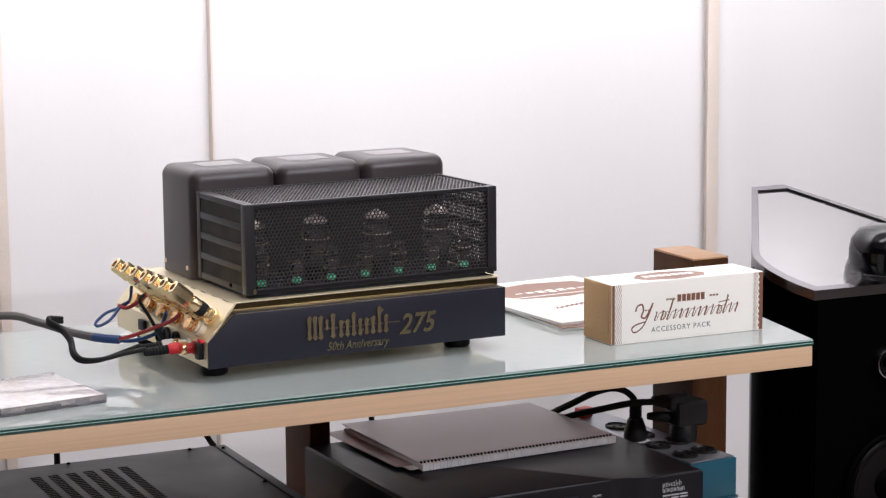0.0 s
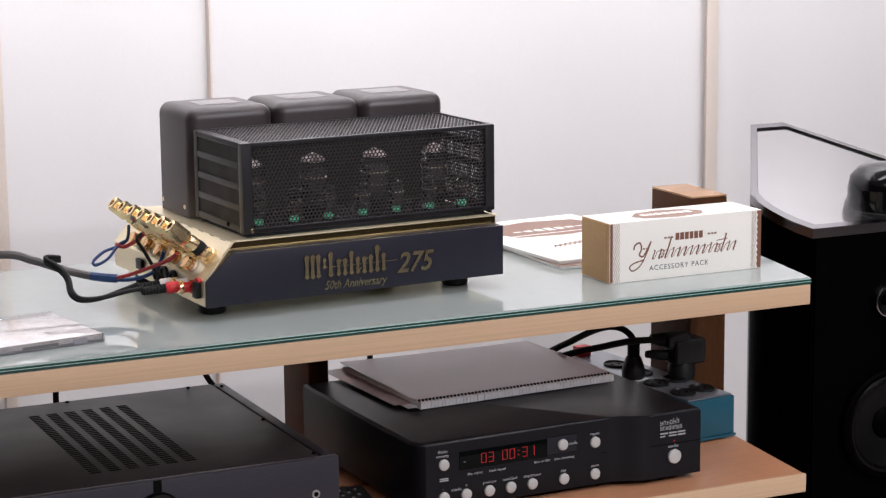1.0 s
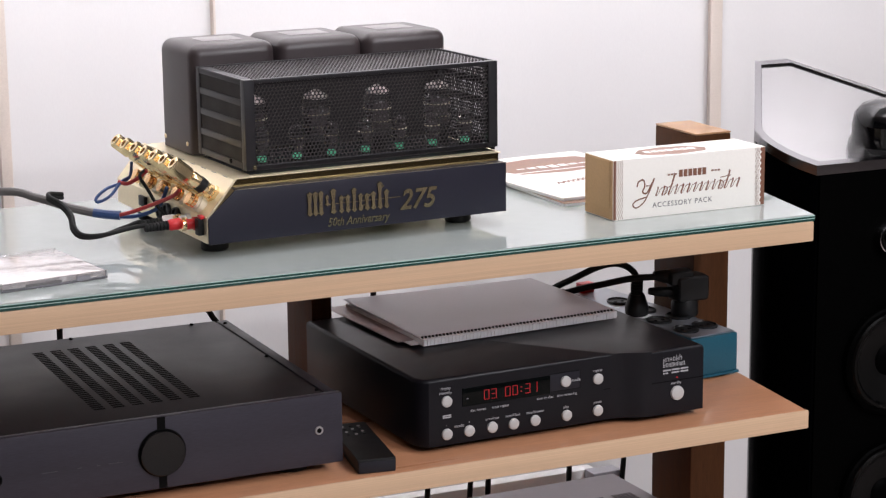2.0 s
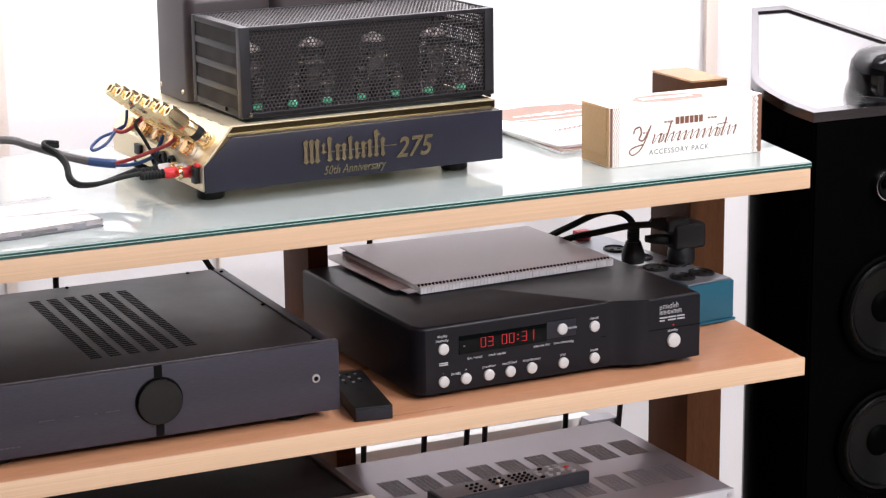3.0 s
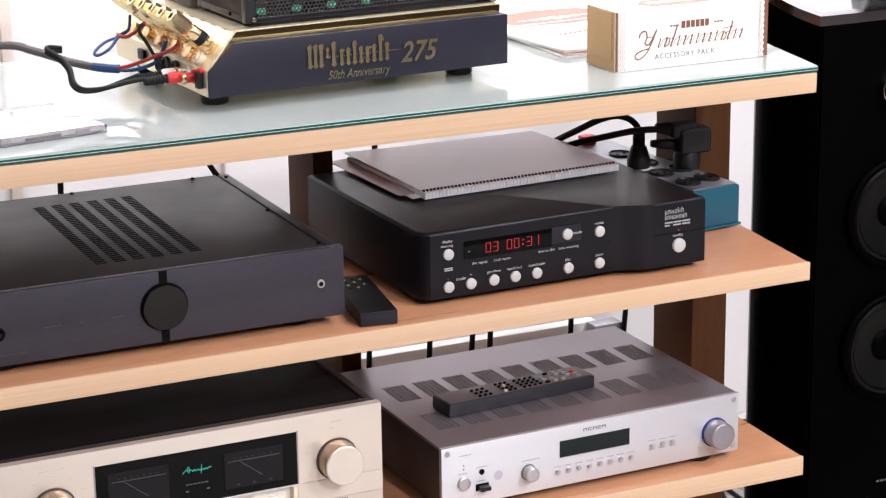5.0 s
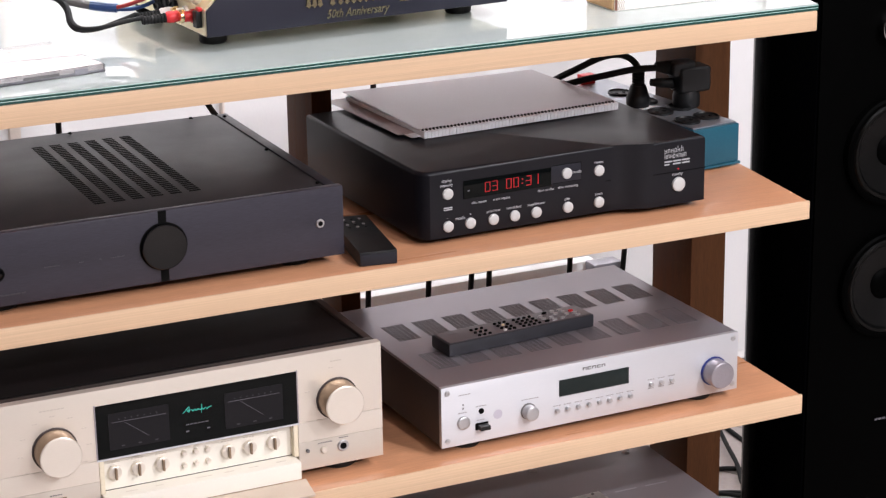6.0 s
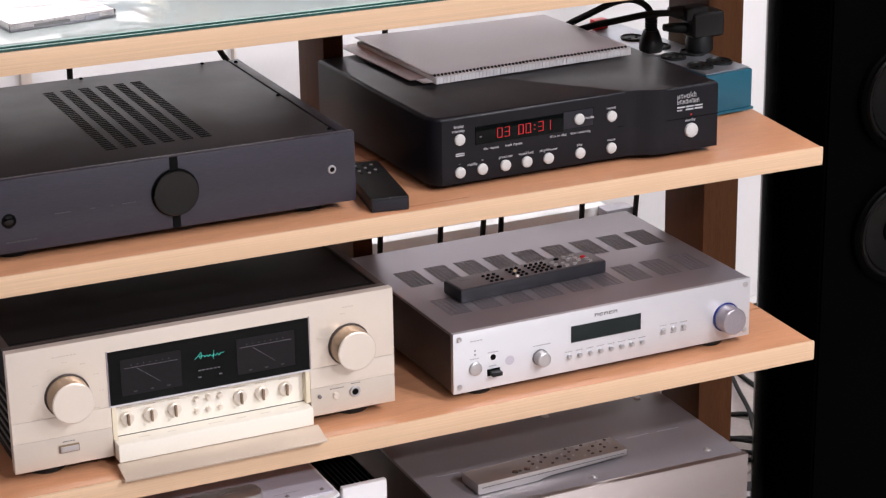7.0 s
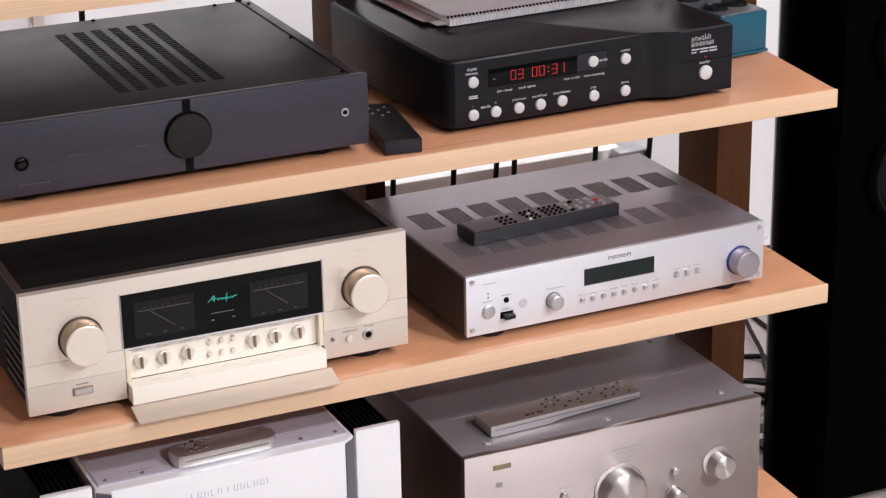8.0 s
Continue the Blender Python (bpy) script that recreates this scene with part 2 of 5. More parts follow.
M_pale = material("white_satin_alu", (0.82, 0.82, 0.84), 0.38, 0.3, vary=0.03, scale=6, grain=500, bump=0.012, stretch=(0.2, 3, 3))
M_palegrey = material("grey_satin_alu", (0.34, 0.33, 0.36), 0.4, 0.5, vary=0.06, bump=0.012)
M_screen = material("dark_display_glass", (0.0022, 0.003, 0.003), 0.06, spec=0.12, vary=0.1, bump=0.0)
M_lcd = material("unlit_teal_display", (0.007, 0.0125, 0.0125), 0.12, spec=0.25, vary=0.15, bump=0.0)
M_ink = material("white_print", (0.42, 0.42, 0.44), 0.6, vary=0.05, bump=0.0)
M_greyink = material("grey_print", (0.16, 0.15, 0.15), 0.6, vary=0.05, bump=0.0)
M_faint = material("faint_meter_print", (0.1, 0.095, 0.11), 0.5, vary=0.1, bump=0.0)
M_dim = material("dim_print", (0.045, 0.043, 0.05), 0.5, vary=0.1, bump=0.0)
M_meter = material("meter_face", (0.013, 0.012, 0.0135), 0.4, spec=0.1, vary=0.1, bump=0.0)
M_kraft = material("kraft_cardboard", (0.5, 0.32, 0.16), 0.75, vary=0.09, scale=14, grain=300, bump=0.05)
M_card = material("cream_printed_card", (0.9, 0.87, 0.815), 0.5, vary=0.03, scale=8, grain=300, bump=0.02)
M_sepia = material("brown_print", (0.2, 0.085, 0.05), 0.55, vary=0.12, bump=0.0)
# paler than the sepia print; on the carton crest this imitates glare
M_tan = material("pale_brown_print", (0.26, 0.145, 0.105), 0.55, vary=0.25, scale=60, bump=0.0)
M_page = material("white_pages", (0.9, 0.9, 0.92), 0.7, vary=0.06, scale=30, grain=800, bump=0.05)
M_cover = material("grey_plastic_cover", (0.37, 0.315, 0.355), 0.33, coat=0.0, spec=0.85, rough_vary=0.1, vary=0.05, scale=5, grain=300, bump=0.0)
M_loose = material("pinkish_loose_sheet", (0.46, 0.37, 0.365), 0.4, vary=0.12, scale=14, grain=200, bump=0.02)
M_teal = material("teal_enamel", (0.012, 0.085, 0.13), 0.35, vary=0.1, scale=10, grain=300, bump=0.02)
M_alu = material("bare_alu_lid", (0.34, 0.36, 0.4), 0.34, 0.8, vary=0.1, scale=10, grain=400, bump=0.02)
M_clear = clear("clear_plastic", (0.95, 0.95, 0.96), 0.02, 1.45)
M_tubeglass = clear("valve_glass", (0.96, 0.97, 0.97), 0.0, 1.3)
M_getter = material("silver_getter", (0.8, 0.7, 0.68), 0.3, 1.0, vary=0.4, scale=60, bump=0.0)
M_plate = material("valve_plate", (0.12, 0.105, 0.115), 0.4, 0.6, vary=0.2, bump=0.02)
M_vent = material("vent_mesh", (0.15, 0.135, 0.145), 0.5, 0.5, vary=0.2, bump=0.02)
M_plateplain = material("dull_name_plate", (0.27, 0.25, 0.25), 0.42, 0.35, vary=0.1, scale=20, bump=0.01)
M_sidescreen = material("fine_dark_screen", (0.017, 0.0135, 0.0125), 0.6, spec=0.2, vary=0.15, scale=30, grain=900, bump=0.05)
# champagne with the shade of the dial's side put into the colour
M_dialside = material("shaded_champagne_side", (0.42, 0.31, 0.22), 0.35, 0.7, vary=0.06, scale=20, grain=300, bump=0.01)
M_led = glowing("green_led", (0.14, 0.6, 0.38), 0.5)
M_reddigit = glowing("red_digit", (0.45, 0.005, 0.012), 0.09)
M_cyan = glowing("turquoise_sign", (0.04, 0.45, 0.36), 0.4)
M_rim = material("smoked_chrome_rim", (0.2, 0.19, 0.2), 0.2, 1.0, vary=0.08, bump=0.0)
M_chrome = material("chrome_rim", (0.5, 0.48, 0.5), 0.12, 1.0, vary=0.05, bump=0.0)
M_mirror = material("dark_mirror_top", (0.36, 0.35, 0.355), 0.1, 0.95, vary=0.04, bump=0.0)
M_lidblack = material("deep_black_lid", (0.0125, 0.0105, 0.0108), 0.5, spec=0.06, vary=0.2, scale=12, grain=900, bump=0.02)
M_surround = material("black_rubber_surround", (0.001, 0.001, 0.001), 0.3, spec=0.16, vary=0.1, bump=0.0)
M_cone = material("woofer_cone", (0.0035, 0.0033, 0.0033), 0.42, spec=0.12, vary=0.15, bump=0.02)
M_photo = material("pale_cover_print", (0.7, 0.645, 0.635), 0.06, coat=0.6, vary=0.22, scale=38, grain=120, bump=0.0)

# ---- the room ----
FLOOR = -0.06
SOUTH, WEST, EAST, NORTH = -5.0, -3.2, 4.2, 1.27
# south, west and east stay unseen; their dark tone shapes the light
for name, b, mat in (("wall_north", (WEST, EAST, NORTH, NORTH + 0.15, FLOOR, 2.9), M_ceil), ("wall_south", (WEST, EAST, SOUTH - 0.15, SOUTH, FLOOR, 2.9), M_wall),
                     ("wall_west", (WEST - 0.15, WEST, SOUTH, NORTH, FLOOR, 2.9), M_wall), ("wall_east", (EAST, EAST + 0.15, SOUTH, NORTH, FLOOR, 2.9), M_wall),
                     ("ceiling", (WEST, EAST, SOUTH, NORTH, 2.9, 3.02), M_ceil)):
    tagged(part(name, bx(*b), mat), name.split("_")[0] + " of the showroom, plain paint, unseen", "", "", "structure")
floor = tagged(part("floor", bx(WEST, EAST, SOUTH, NORTH, FLOOR - 0.12, FLOOR - 0.002), M_grout), "beige ceramic tiled floor with grey joints", "floor", "", "structure")
tagged(part("baseboard", bx(WEST, EAST, 1.255, 1.2695, FLOOR, FLOOR + 0.05, bevel=0.003), M_palegrey), "grey skirting along the wall", "baseboard", "", "structure")


def curtain(x0, x1, phase, hem):
    """A flat hanging panel with slack folds and a hem."""
    bm = bmesh.new()
    nx, nz = 40, 12
    for layer in (0, 1):
        grid = []
        for i in range(nx + 1):
            x = x0 + (x1 - x0) * i / nx
            col = []
            for j in range(nz + 1):
                z = -0.02 + 2.85 * j / nz
                y = 1.195 + 0.0065 * math.sin(x * 11 + phase + 0.25 * math.sin(z * 1.3)) + 0.0028 * math.sin(x * 27 + phase * 2 + 0.3 * z) + 0.003 * layer
                col.append(bm.verts.new((x, y, z)))
            grid.append(col)
        for i in range(nx):
            for j in range(nz):
                bm.faces.new((grid[i][j], grid[i + 1][j], grid[i + 1][j + 1], grid[i][j + 1]))
    me = finish(bm, "cloth", M_curtain)
    top = thing("curtain", "white hanging curtain panel with soft folds", "curtain", pose(0, 0, 0), "curtain panels along the wall")
    ob = new("cloth", me)
    ob.parent = top
    part("weight_bar", bx(x0 + 0.01, x1 - 0.01, 1.19, 1.2, -0.038, -0.02, bevel=0.003), M_white, top)
    part("top_rail", bx(x0, x1, 1.185, 1.215, 2.83, 2.86, bevel=0.004), M_white, top)
    part("side_hem", bx(x1 - hem, x1 + 0.0005, 1.181, 1.206, -0.02, 2.83, bevel=0.002), M_seam, top, "beige stitched hem")


for k, (a, b) in enumerate(((-2.2, -1.35), (-1.3492, -0.71), (-0.7092, 0.035), (0.0358, 0.386), (0.3868, 1.352), (1.3528, 2.3))):
    curtain(a, b, 1.7 * k, 0.018 if k == 2 else 0.004)
tagged(part("curtain_strip", bx(1.341, 1.366, 1.1745, 1.1795, -0.05, 2.84, bevel=0.0015), M_seam), "narrow beige strip between two curtain panels", "curtain strip")


# ---- the rack ----
def shelf(z0, z1, flare, left, glass=False):
    top = thing("shelf", "light beech veneered shelf of the rack" + (" under a glass plate" if glass else ""), "shelf", pose(0, 0, 0), "shelves of the rack")
    bm = bmesh.new()
    prism(bm, [(left, 0.004), (0.758, 0.004), (0.76 + 0.52 * flare, 0.52), (left, 0.52)], z1 - z0, pose(0, 0, z0), bevel=0.0015)
    part("board", bm, M_beech, top)
    bm = bmesh.new()
    prism(bm, [(left, 0), (0.76, 0), (0.76, 0.0038), (left, 0.0038)], z1 - z0, pose(0, 0, z0), bevel=0.0018)
    part("edge_band", bm, M_edge, top, "pale beech edge band")
    return top


shelf(0.9155, 0.9415, 0.17, -0.75, True)
shelf(0.6705, 0.6952, 0.1, -0.75)
shelf(0.4025, 0.4296, 0.03, -0.336)
shelf(0.068, 0.095, 0.03, -0.336)
plate = thing("glass_plate", "frosted glass plate with green polished edges on the top shelf", "glass top", pose(0, 0, 0))
bm = bmesh.new()
prism(bm, [(-0.75, 0.001), (0.7605, 0.001), (0.762 + 0.52 * 0.17, 0.52), (-0.75, 0.52)], 0.0016, pose(0, 0, 0.9484))
part("frosted_face", bm, M_frost, plate)
# dark green layers alternate with thin pale lines
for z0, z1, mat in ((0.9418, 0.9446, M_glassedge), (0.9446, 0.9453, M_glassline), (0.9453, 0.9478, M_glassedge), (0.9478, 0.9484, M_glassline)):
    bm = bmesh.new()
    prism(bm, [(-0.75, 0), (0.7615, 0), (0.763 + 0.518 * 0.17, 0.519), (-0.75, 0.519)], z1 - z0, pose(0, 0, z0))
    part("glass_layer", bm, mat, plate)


def post(x0, x1, y0, y1, z0, z1, capped=False):
    top = thing("rack_post", "dark reddish brown wooden post carrying the shelves", "post", pose(x0, y0, z0), "posts of the rack")
    part("shaft", bx(0, x1 - x0, 0, y1 - y0, 0, z1 - z0 - (0.003 if capped else 0), bevel=0.002), M_post, top)
    if capped:
        part("cap", bx(0, x1 - x0, 0, y1 - y0, z1 - z0 - 0.0028, z1 - z0, bevel=0.001), M_oak, top, "lighter end grain top")
        part("foot", bx(-0.004, x1 - x0 + 0.004, -0.004, y1 - y0 + 0.004, -0.012, -0.0002, bevel=0.002), M_rubber, top)


post(0.772, 0.829, 0.302, 0.41, FLOOR + 0.0122, 1.008, True)
for z0, z1 in ((0.6954, 0.9153), (0.4298, 0.6703), (0.0952, 0.4023), (FLOOR, 0.0678)):
    dx = 0.0 if z0 > 0.6 else 0.034
    post(0.24 + dx, 0.269 + dx, 0.402, 0.496, z0, z1)
for z0, z1 in ((0.6954, 0.9153), (0.4298, 0.6703), (0.0952, 0.4023), (FLOOR, 0.0678)):
    post(-0.325, -0.27, 0.42, 0.5, z0, z1)


# ---- shared small parts ----
def knob(parent, x, z, r, depth, mat, name="knob", y=0.0, face=None, flange=0.0, mark=True, label="", edge=0.0015, markmat=None):
    """A turning knob on a front at local y; its axis looks along -y."""
    m = pose(x, y, z) @ FRONT
    prof = [(r, 0.0003), (r, depth - edge), (r - edge * 0.4, depth - edge * 0.35), (r - edge * 1.2, depth), (r * 0.5, depth + 0.0002)]
    ob = part(name, turned(bmesh.new(), prof, m), mat, parent, label)
    if flange:
        part("collar", turned(bmesh.new(), [(r + flange, 0), (r + flange, 0.0012), (r + flange * 0.6, 0.002), (r * 0.9, 0.0021)], m), face or M_slot, ob)
    if mark:
        part("pointer", box(bmesh.new(), x - 0.0006, x + 0.0006, y - depth - 0.0006, y - depth, z + r * 0.45, z + r * 0.85), markmat or M_greyink, ob)
    return ob


def button(parent, x, z, r, mat, depth=0.004, name="button", y=0.0):
    return part(name, turned(bmesh.new(), [(r * 1.02, 0), (r, 0.0005), (r, depth - 0.001), (r * 0.85, depth - 0.0002), (r * 0.4, depth)], pose(x, y, z) @ FRONT, 20), mat, parent)


def bars(parent, x, z, w, h, mat, count=1, gap=0.35, y=0.0, name="marking"):
    """Writing too small to read: short plain bars along a line."""
    bm = bmesh.new()
    u = w / (count + (count - 1) * gap)
    for i in range(count):
        a = x + i * u * (1 + gap)
        box(bm, a, a + u, y - 0.0004, y, z, z + h)
    return part(name, bm, mat, parent)


def foot(parent, x, y, r, h, mat=M_rubber):
    return part("foot", turned(bmesh.new(), [(r * 0.9, 0), (r, 0.002), (r, h - 0.001), (r * 0.95, h)], pose(x, y, 0), 24), mat, parent)


def screw(parent, x, y, z, r, mat, up=True):
    m = pose(x, y, z) if up else pose(x, y, z) @ FRONT
    s = part("screw", turned(bmesh.new(), [(r * 1.25, 0), (r * 1.25, 0.0006), (r, 0.0008), (r * 0.9, 0.0018), (r * 0.45, 0.0019), (r * 0.4, 0.0009)], m, 16), mat, parent)
    return s


def jack(parent, x, z, r, y=0.0, ring=M_silverknob):
    j = part("headphone_jack", turned(bmesh.new(), [(r, 0), (r, 0.001), (r * 0.85, 0.002), (r * 0.6, 0.002), (r * 0.55, 0.0012)], pose(x, y, z) @ FRONT, 24), ring, parent)
    part("hole", turned(bmesh.new(), [(r * 0.56, 0), (r * 0.56, 0.0016), (r * 0.2, 0.0017)], pose(x, y, z) @ FRONT, 20), M_slot, j)
    return j


def perforated(bm, w, h, pitch, hole, m, thick=0.0008):
    """A sheet of hexagonal holes in the local x-y plane."""
    R, r = pitch / math.sqrt(3), hole
    cs = [(math.cos(math.radians(60 * k + 30)), math.sin(math.radians(60 * k + 30))) for k in range(6)]
    verts, faces = [], []
    rows, cols = int(h / (1.5 * R)), int(w / pitch)
    for j in range(rows):
        for i in range(cols):
            cx = pitch * (i + 0.5 + (0.5 if j % 2 else 0.0))
            cy = R + 1.5 * R * j
            if cx + pitch * 0.5 > w + 1e-6 or cy + R > h + 1e-6:
                continue
            b = len(verts)
            for q, zz in ((R, 0), (r, 0), (r, -thick)):
                verts.extend(m @ Vector((cx + q * c, cy + q * s, zz)) for c, s in cs)
            for k in range(6):
                n = (k + 1) % 6
                faces.append((b + k, b + n, b + 6 + n, b + 6 + k))
                faces.append((b + 6 + k, b + 6 + n, b + 12 + n, b + 12 + k))
    me = bpy.data.meshes.new("sheet")
    me.from_pydata([tuple(v) for v in verts], [], faces)
    bm.from_mesh(me)
    bpy.data.meshes.remove(me)
    return bm


def raw_part(name, bm, mat, parent, label=""):
    me = bpy.data.meshes.new(name)
    bm.to_mesh(me)
    bm.free()
    me.materials.append(mat)
    ob = new(name, me)
    ob.parent = parent
    return tagged(ob, label)


# ---- valve amplifier on the glass ----
TA = thing("tube_amplifier", "valve amplifier with gold chassis, black cage and three transformers", "amplifier", pose(0.1963, 0.115, 0.9502, 0, 0, 3.15))
W2, D = 0.1965, 0.30
outline = [(-W2, 0.0163), (-W2, 0.047), (-W2 + 0.034, 0.0772), (W2, 0.0772), (W2, 0.0163)]
bm = bmesh.new()
prism(bm, [(-W2 + 0.0012, 0.018), (-W2 + 0.0012, 0.0475), (-W2 + 0.035, 0.0772), (W2 - 0.001, 0.0772), (W2 - 0.001, 0.018)], -D, pose(0, 0.003, 0) @ FRONT)
chassis = part("chassis", bm, M_goldplate, TA, "champagne gold plated steel chassis")
bm = bmesh.new()
prism(bm, outline, 0.0028, pose(0, 0.003, 0) @ FRONT, bevel=0.0008)
part("front_panel", bm, M_navy, TA, "dark blue-black painted front panel")
# polished gold step under the top plate; its dark tone stands for a dark reflection
part("gold_step", box(bmesh.new(), -W2 + 0.034, W2 - 0.002, 0.0165, D, 0.0772, 0.0868), M_goldmirror, TA, "polished gold step")
bm = bmesh.new()
prism(bm, [(-W2 + 0.0345, 0.0868), (-W2 + 0.036, 0.0884), (W2 + 0.0005, 0.0884), (W2 + 0.0005, 0.0868)], -D + 0.0145, pose(0, 0.0155, 0) @ FRONT, bevel=0.0004)
part("top_plate", bm, M_goldplate, TA, "gold plated top plate")
part("ledge", bx(-W2 + 0.0345, W2 - 0.002, 0.0032, 0.0164, 0.0773, 0.0776), M_navy, TA, "dark painted ledge")
# slanted and upright terminal panels on the end
bm = bmesh.new()
prism(bm, [(-W2 - 0.001, 0.0175), (-W2 - 0.001, 0.0478), (-W2 + 0.0345, 0.0893), (-W2 + 0.0375, 0.0893), (-W2 + 0.002, 0.047), (-W2 + 0.002, 0.0175)], -D, pose(0, 0.0031, 0) @ FRONT)
part("terminal_panel", bm, M_goldplate, TA, "slanted champagne gold terminal panel")
bm = bmesh.new()
for k in range(8):
    for q in (0.0065, 0.0255):
        box(bm, -W2 + 0.0325, -W2 + 0.0335, 0.02 + 0.034 * k, 0.034 + 0.034 * k, 0.0893, 0.0896)
part("panel_print", bm, M_greyink, TA)
for x, y in ((-0.17, 0.05), (0.155, 0.05), (-0.17, 0.26), (0.155, 0.26)):
    foot(TA, x, y, 0.0165, 0.0163, M_plastic)

cage = part("cage", bx(-0.138, 0.197, 0.0225, 0.0245, 0.0945, 0.0985), M_cage, TA, "black perforated tube cage")
cz0, cz1, cx0, cx1, cy0, cy1 = 0.0935, 0.2, -0.1385, 0.1975, 0.0225, 0.172
for b in ((cx0, cx0 + 0.013, cy0, cy0 + 0.012, cz0, cz1), (cx1 - 0.013, cx1, cy0, cy0 + 0.012, cz0, cz1),
          (cx0, cx0 + 0.01, cy1 - 0.012, cy1, cz0, cz1), (cx1 - 0.01, cx1, cy1 - 0.012, cy1, cz0, cz1)):
    part("cage_post", bx(*b, bevel=0.0012), M_cage, cage)
for b in ((cx0 + 0.013, cx1 - 0.013, cy0, cy0 + 0.006, cz0, cz0 + 0.006), (cx0 + 0.013, cx1 - 0.013, cy0, cy0 + 0.006, cz1 - 0.005, cz1),
          (cx0 + 0.01, cx1 - 0.01, cy1 - 0.006, cy1, cz1 - 0.005, cz1), (cx0, cx0 + 0.004, cy0 + 0.012, cy1 - 0.012, cz1 - 0.005, cz1),
          (cx1 - 0.004, cx1, cy0 + 0.012, cy1 - 0.012, cz1 - 0.005, cz1), (cx1 - 0.004, cx1, cy0 + 0.012, cy1 - 0.012, cz0, cz0 + 0.006),
          (cx0 + 0.004, cx0 + 0.013, cy0 + 0.012, cy1 - 0.012, cz1 - 0.003, cz1)):
    part("cage_rail", bx(*b, bevel=0.0008), M_cage, cage)
part("deck", bx(cx0 + 0.006, cx1 - 0.006, cy0 + 0.004, cy1 - 0.002, 0.0886, 0.0892), M_cage, cage, "black deck under the valves")
PITCH, HOLE = 0.0049, 0.0021
raw_part("front_mesh", perforated(bmesh.new(), 0.313, 0.096, PITCH, HOLE, pose(cx0 + 0.012, cy0 + 0.0015, cz0 + 0.0055) @ FRONT), M_mesh, cage)
raw_part("top_mesh", perforated(bmesh.new(), 0.318, 0.144, PITCH, HOLE, pose(cx0 + 0.0125, cy0 + 0.003, cz1 - 0.0008)), M_mesh, cage)
raw_part("side_mesh", perforated(bmesh.new(), 0.13, 0.096, PITCH, 0.0015, pose(cx1 - 0.001, cy0 + 0.01, cz0 + 0.0055, 90, 0, 90)), M_cage, cage)
for k in range(5):
    z = cz0 + 0.001 + 0.0247 * k
    for xa in (cx0, cx1 - 0.003):
        part("side_rib", bx(xa, xa + 0.003, cy0 + 0.012, cy1 - 0.012, z, z + (0.0075 if k < 4 else 0.0052), bevel=0.0005), M_cage, cage)
part("side_screen", bx(cx0 + 0.0012, cx0 + 0.002, cy0 + 0.012, cy1 - 0.012, cz0 + 0.004, cz1 - 0.004), M_sidescreen, cage, "fine dark screen")
part("skirt", bx(cx1 - 0.004, cx1 - 0.002, cy0 + 0.004, cy1 - 0.002, 0.0894, cz0), M_cage, cage)
part("back_sheet", bx(cx0 + 0.01, cx1 - 0.01, cy1 - 0.003, cy1 - 0.001, cz0, cz1 - 0.005), M_cage, cage)
screw(cage, -0.158 + 0.03, cy0 - 0.0005, cz0 + 0.004, 0.002, M_goldtrim, False)
part("cage_screw", turned(bmesh.new(), [(0.0025, 0), (0.0025, 0.0015), (0.001, 0.002)], pose(cx0, cy0 + 0.045, cz0 + 0.006, 0, -90, 0), 14), M_slot, cage)
for y in (0.02, 0.15):
    for x in (cx0 + 0.012, cx1 - 0.012):
        part("cage_foot", bx(x - 0.006, x + 0.006, cy0 + 0.002 + y * 0.86, cy0 + 0.012 + y * 0.86, 0.0893, cz0), M_rubber, cage)


def valve(x, y, r, h, base_h, lit):
    top = part("valve", turned(bmesh.new(), [(r * 0.8, 0.0), (r * 0.8, base_h)], pose(x, y, 0.0893), 20), M_plastic, TA, "glass valve in a socket")
    part("bulb", turned(bmesh.new(), [(r * 0.78, base_h), (r, base_h + 0.006), (r, h - r * 0.9), (r * 0.8, h - r * 0.35), (r * 0.35, h - 0.002), (r * 0.1, h)], pose(x, y, 0.0893), 20), M_tubeglass, top)
    part("getter", turned(bmesh.new(), [(r * 0.84, h - r * 0.62), (r * 0.74, h - r * 0.42), (r * 0.3, h - 0.0035)], pose(x, y, 0.0893), 20), M_plate if lit else M_getter, top)
    part("anode", bx(x - r * 0.55, x + r * 0.55, y - r * 0.4, y + r * 0.4, 0.0893 + base_h + 0.008, 0.0893 + h - r * 1.3, bevel=0.001), M_plate, top)
    for q in (0.3, 0.75):
        z = 0.0893 + base_h + 0.008 + q * (h - r * 1.3 - base_h - 0.008)
        part("mica", turned(bmesh.new(), [(r * 0.85, 0), (r * 0.85, 0.0008)], pose(x, y, z), 16), M_ivory, top)
    if lit:
        part("led", turned(bmesh.new(), [(r * 0.4, 0.0), (r * 0.46, 0.006), (r * 0.2, 0.0085)], pose(x, y, 0.0893 + base_h + 0.0006), 18), M_led, top)


for k in range(7):
    valve(-0.105 + 0.0456 * k, cy0 + 0.032, 0.0095, 0.05, 0.008, True)
for k in range(4):
    valve(-0.0925 + 0.0835 * k, cy0 + 0.085, 0.0175, 0.081, 0.018, False)

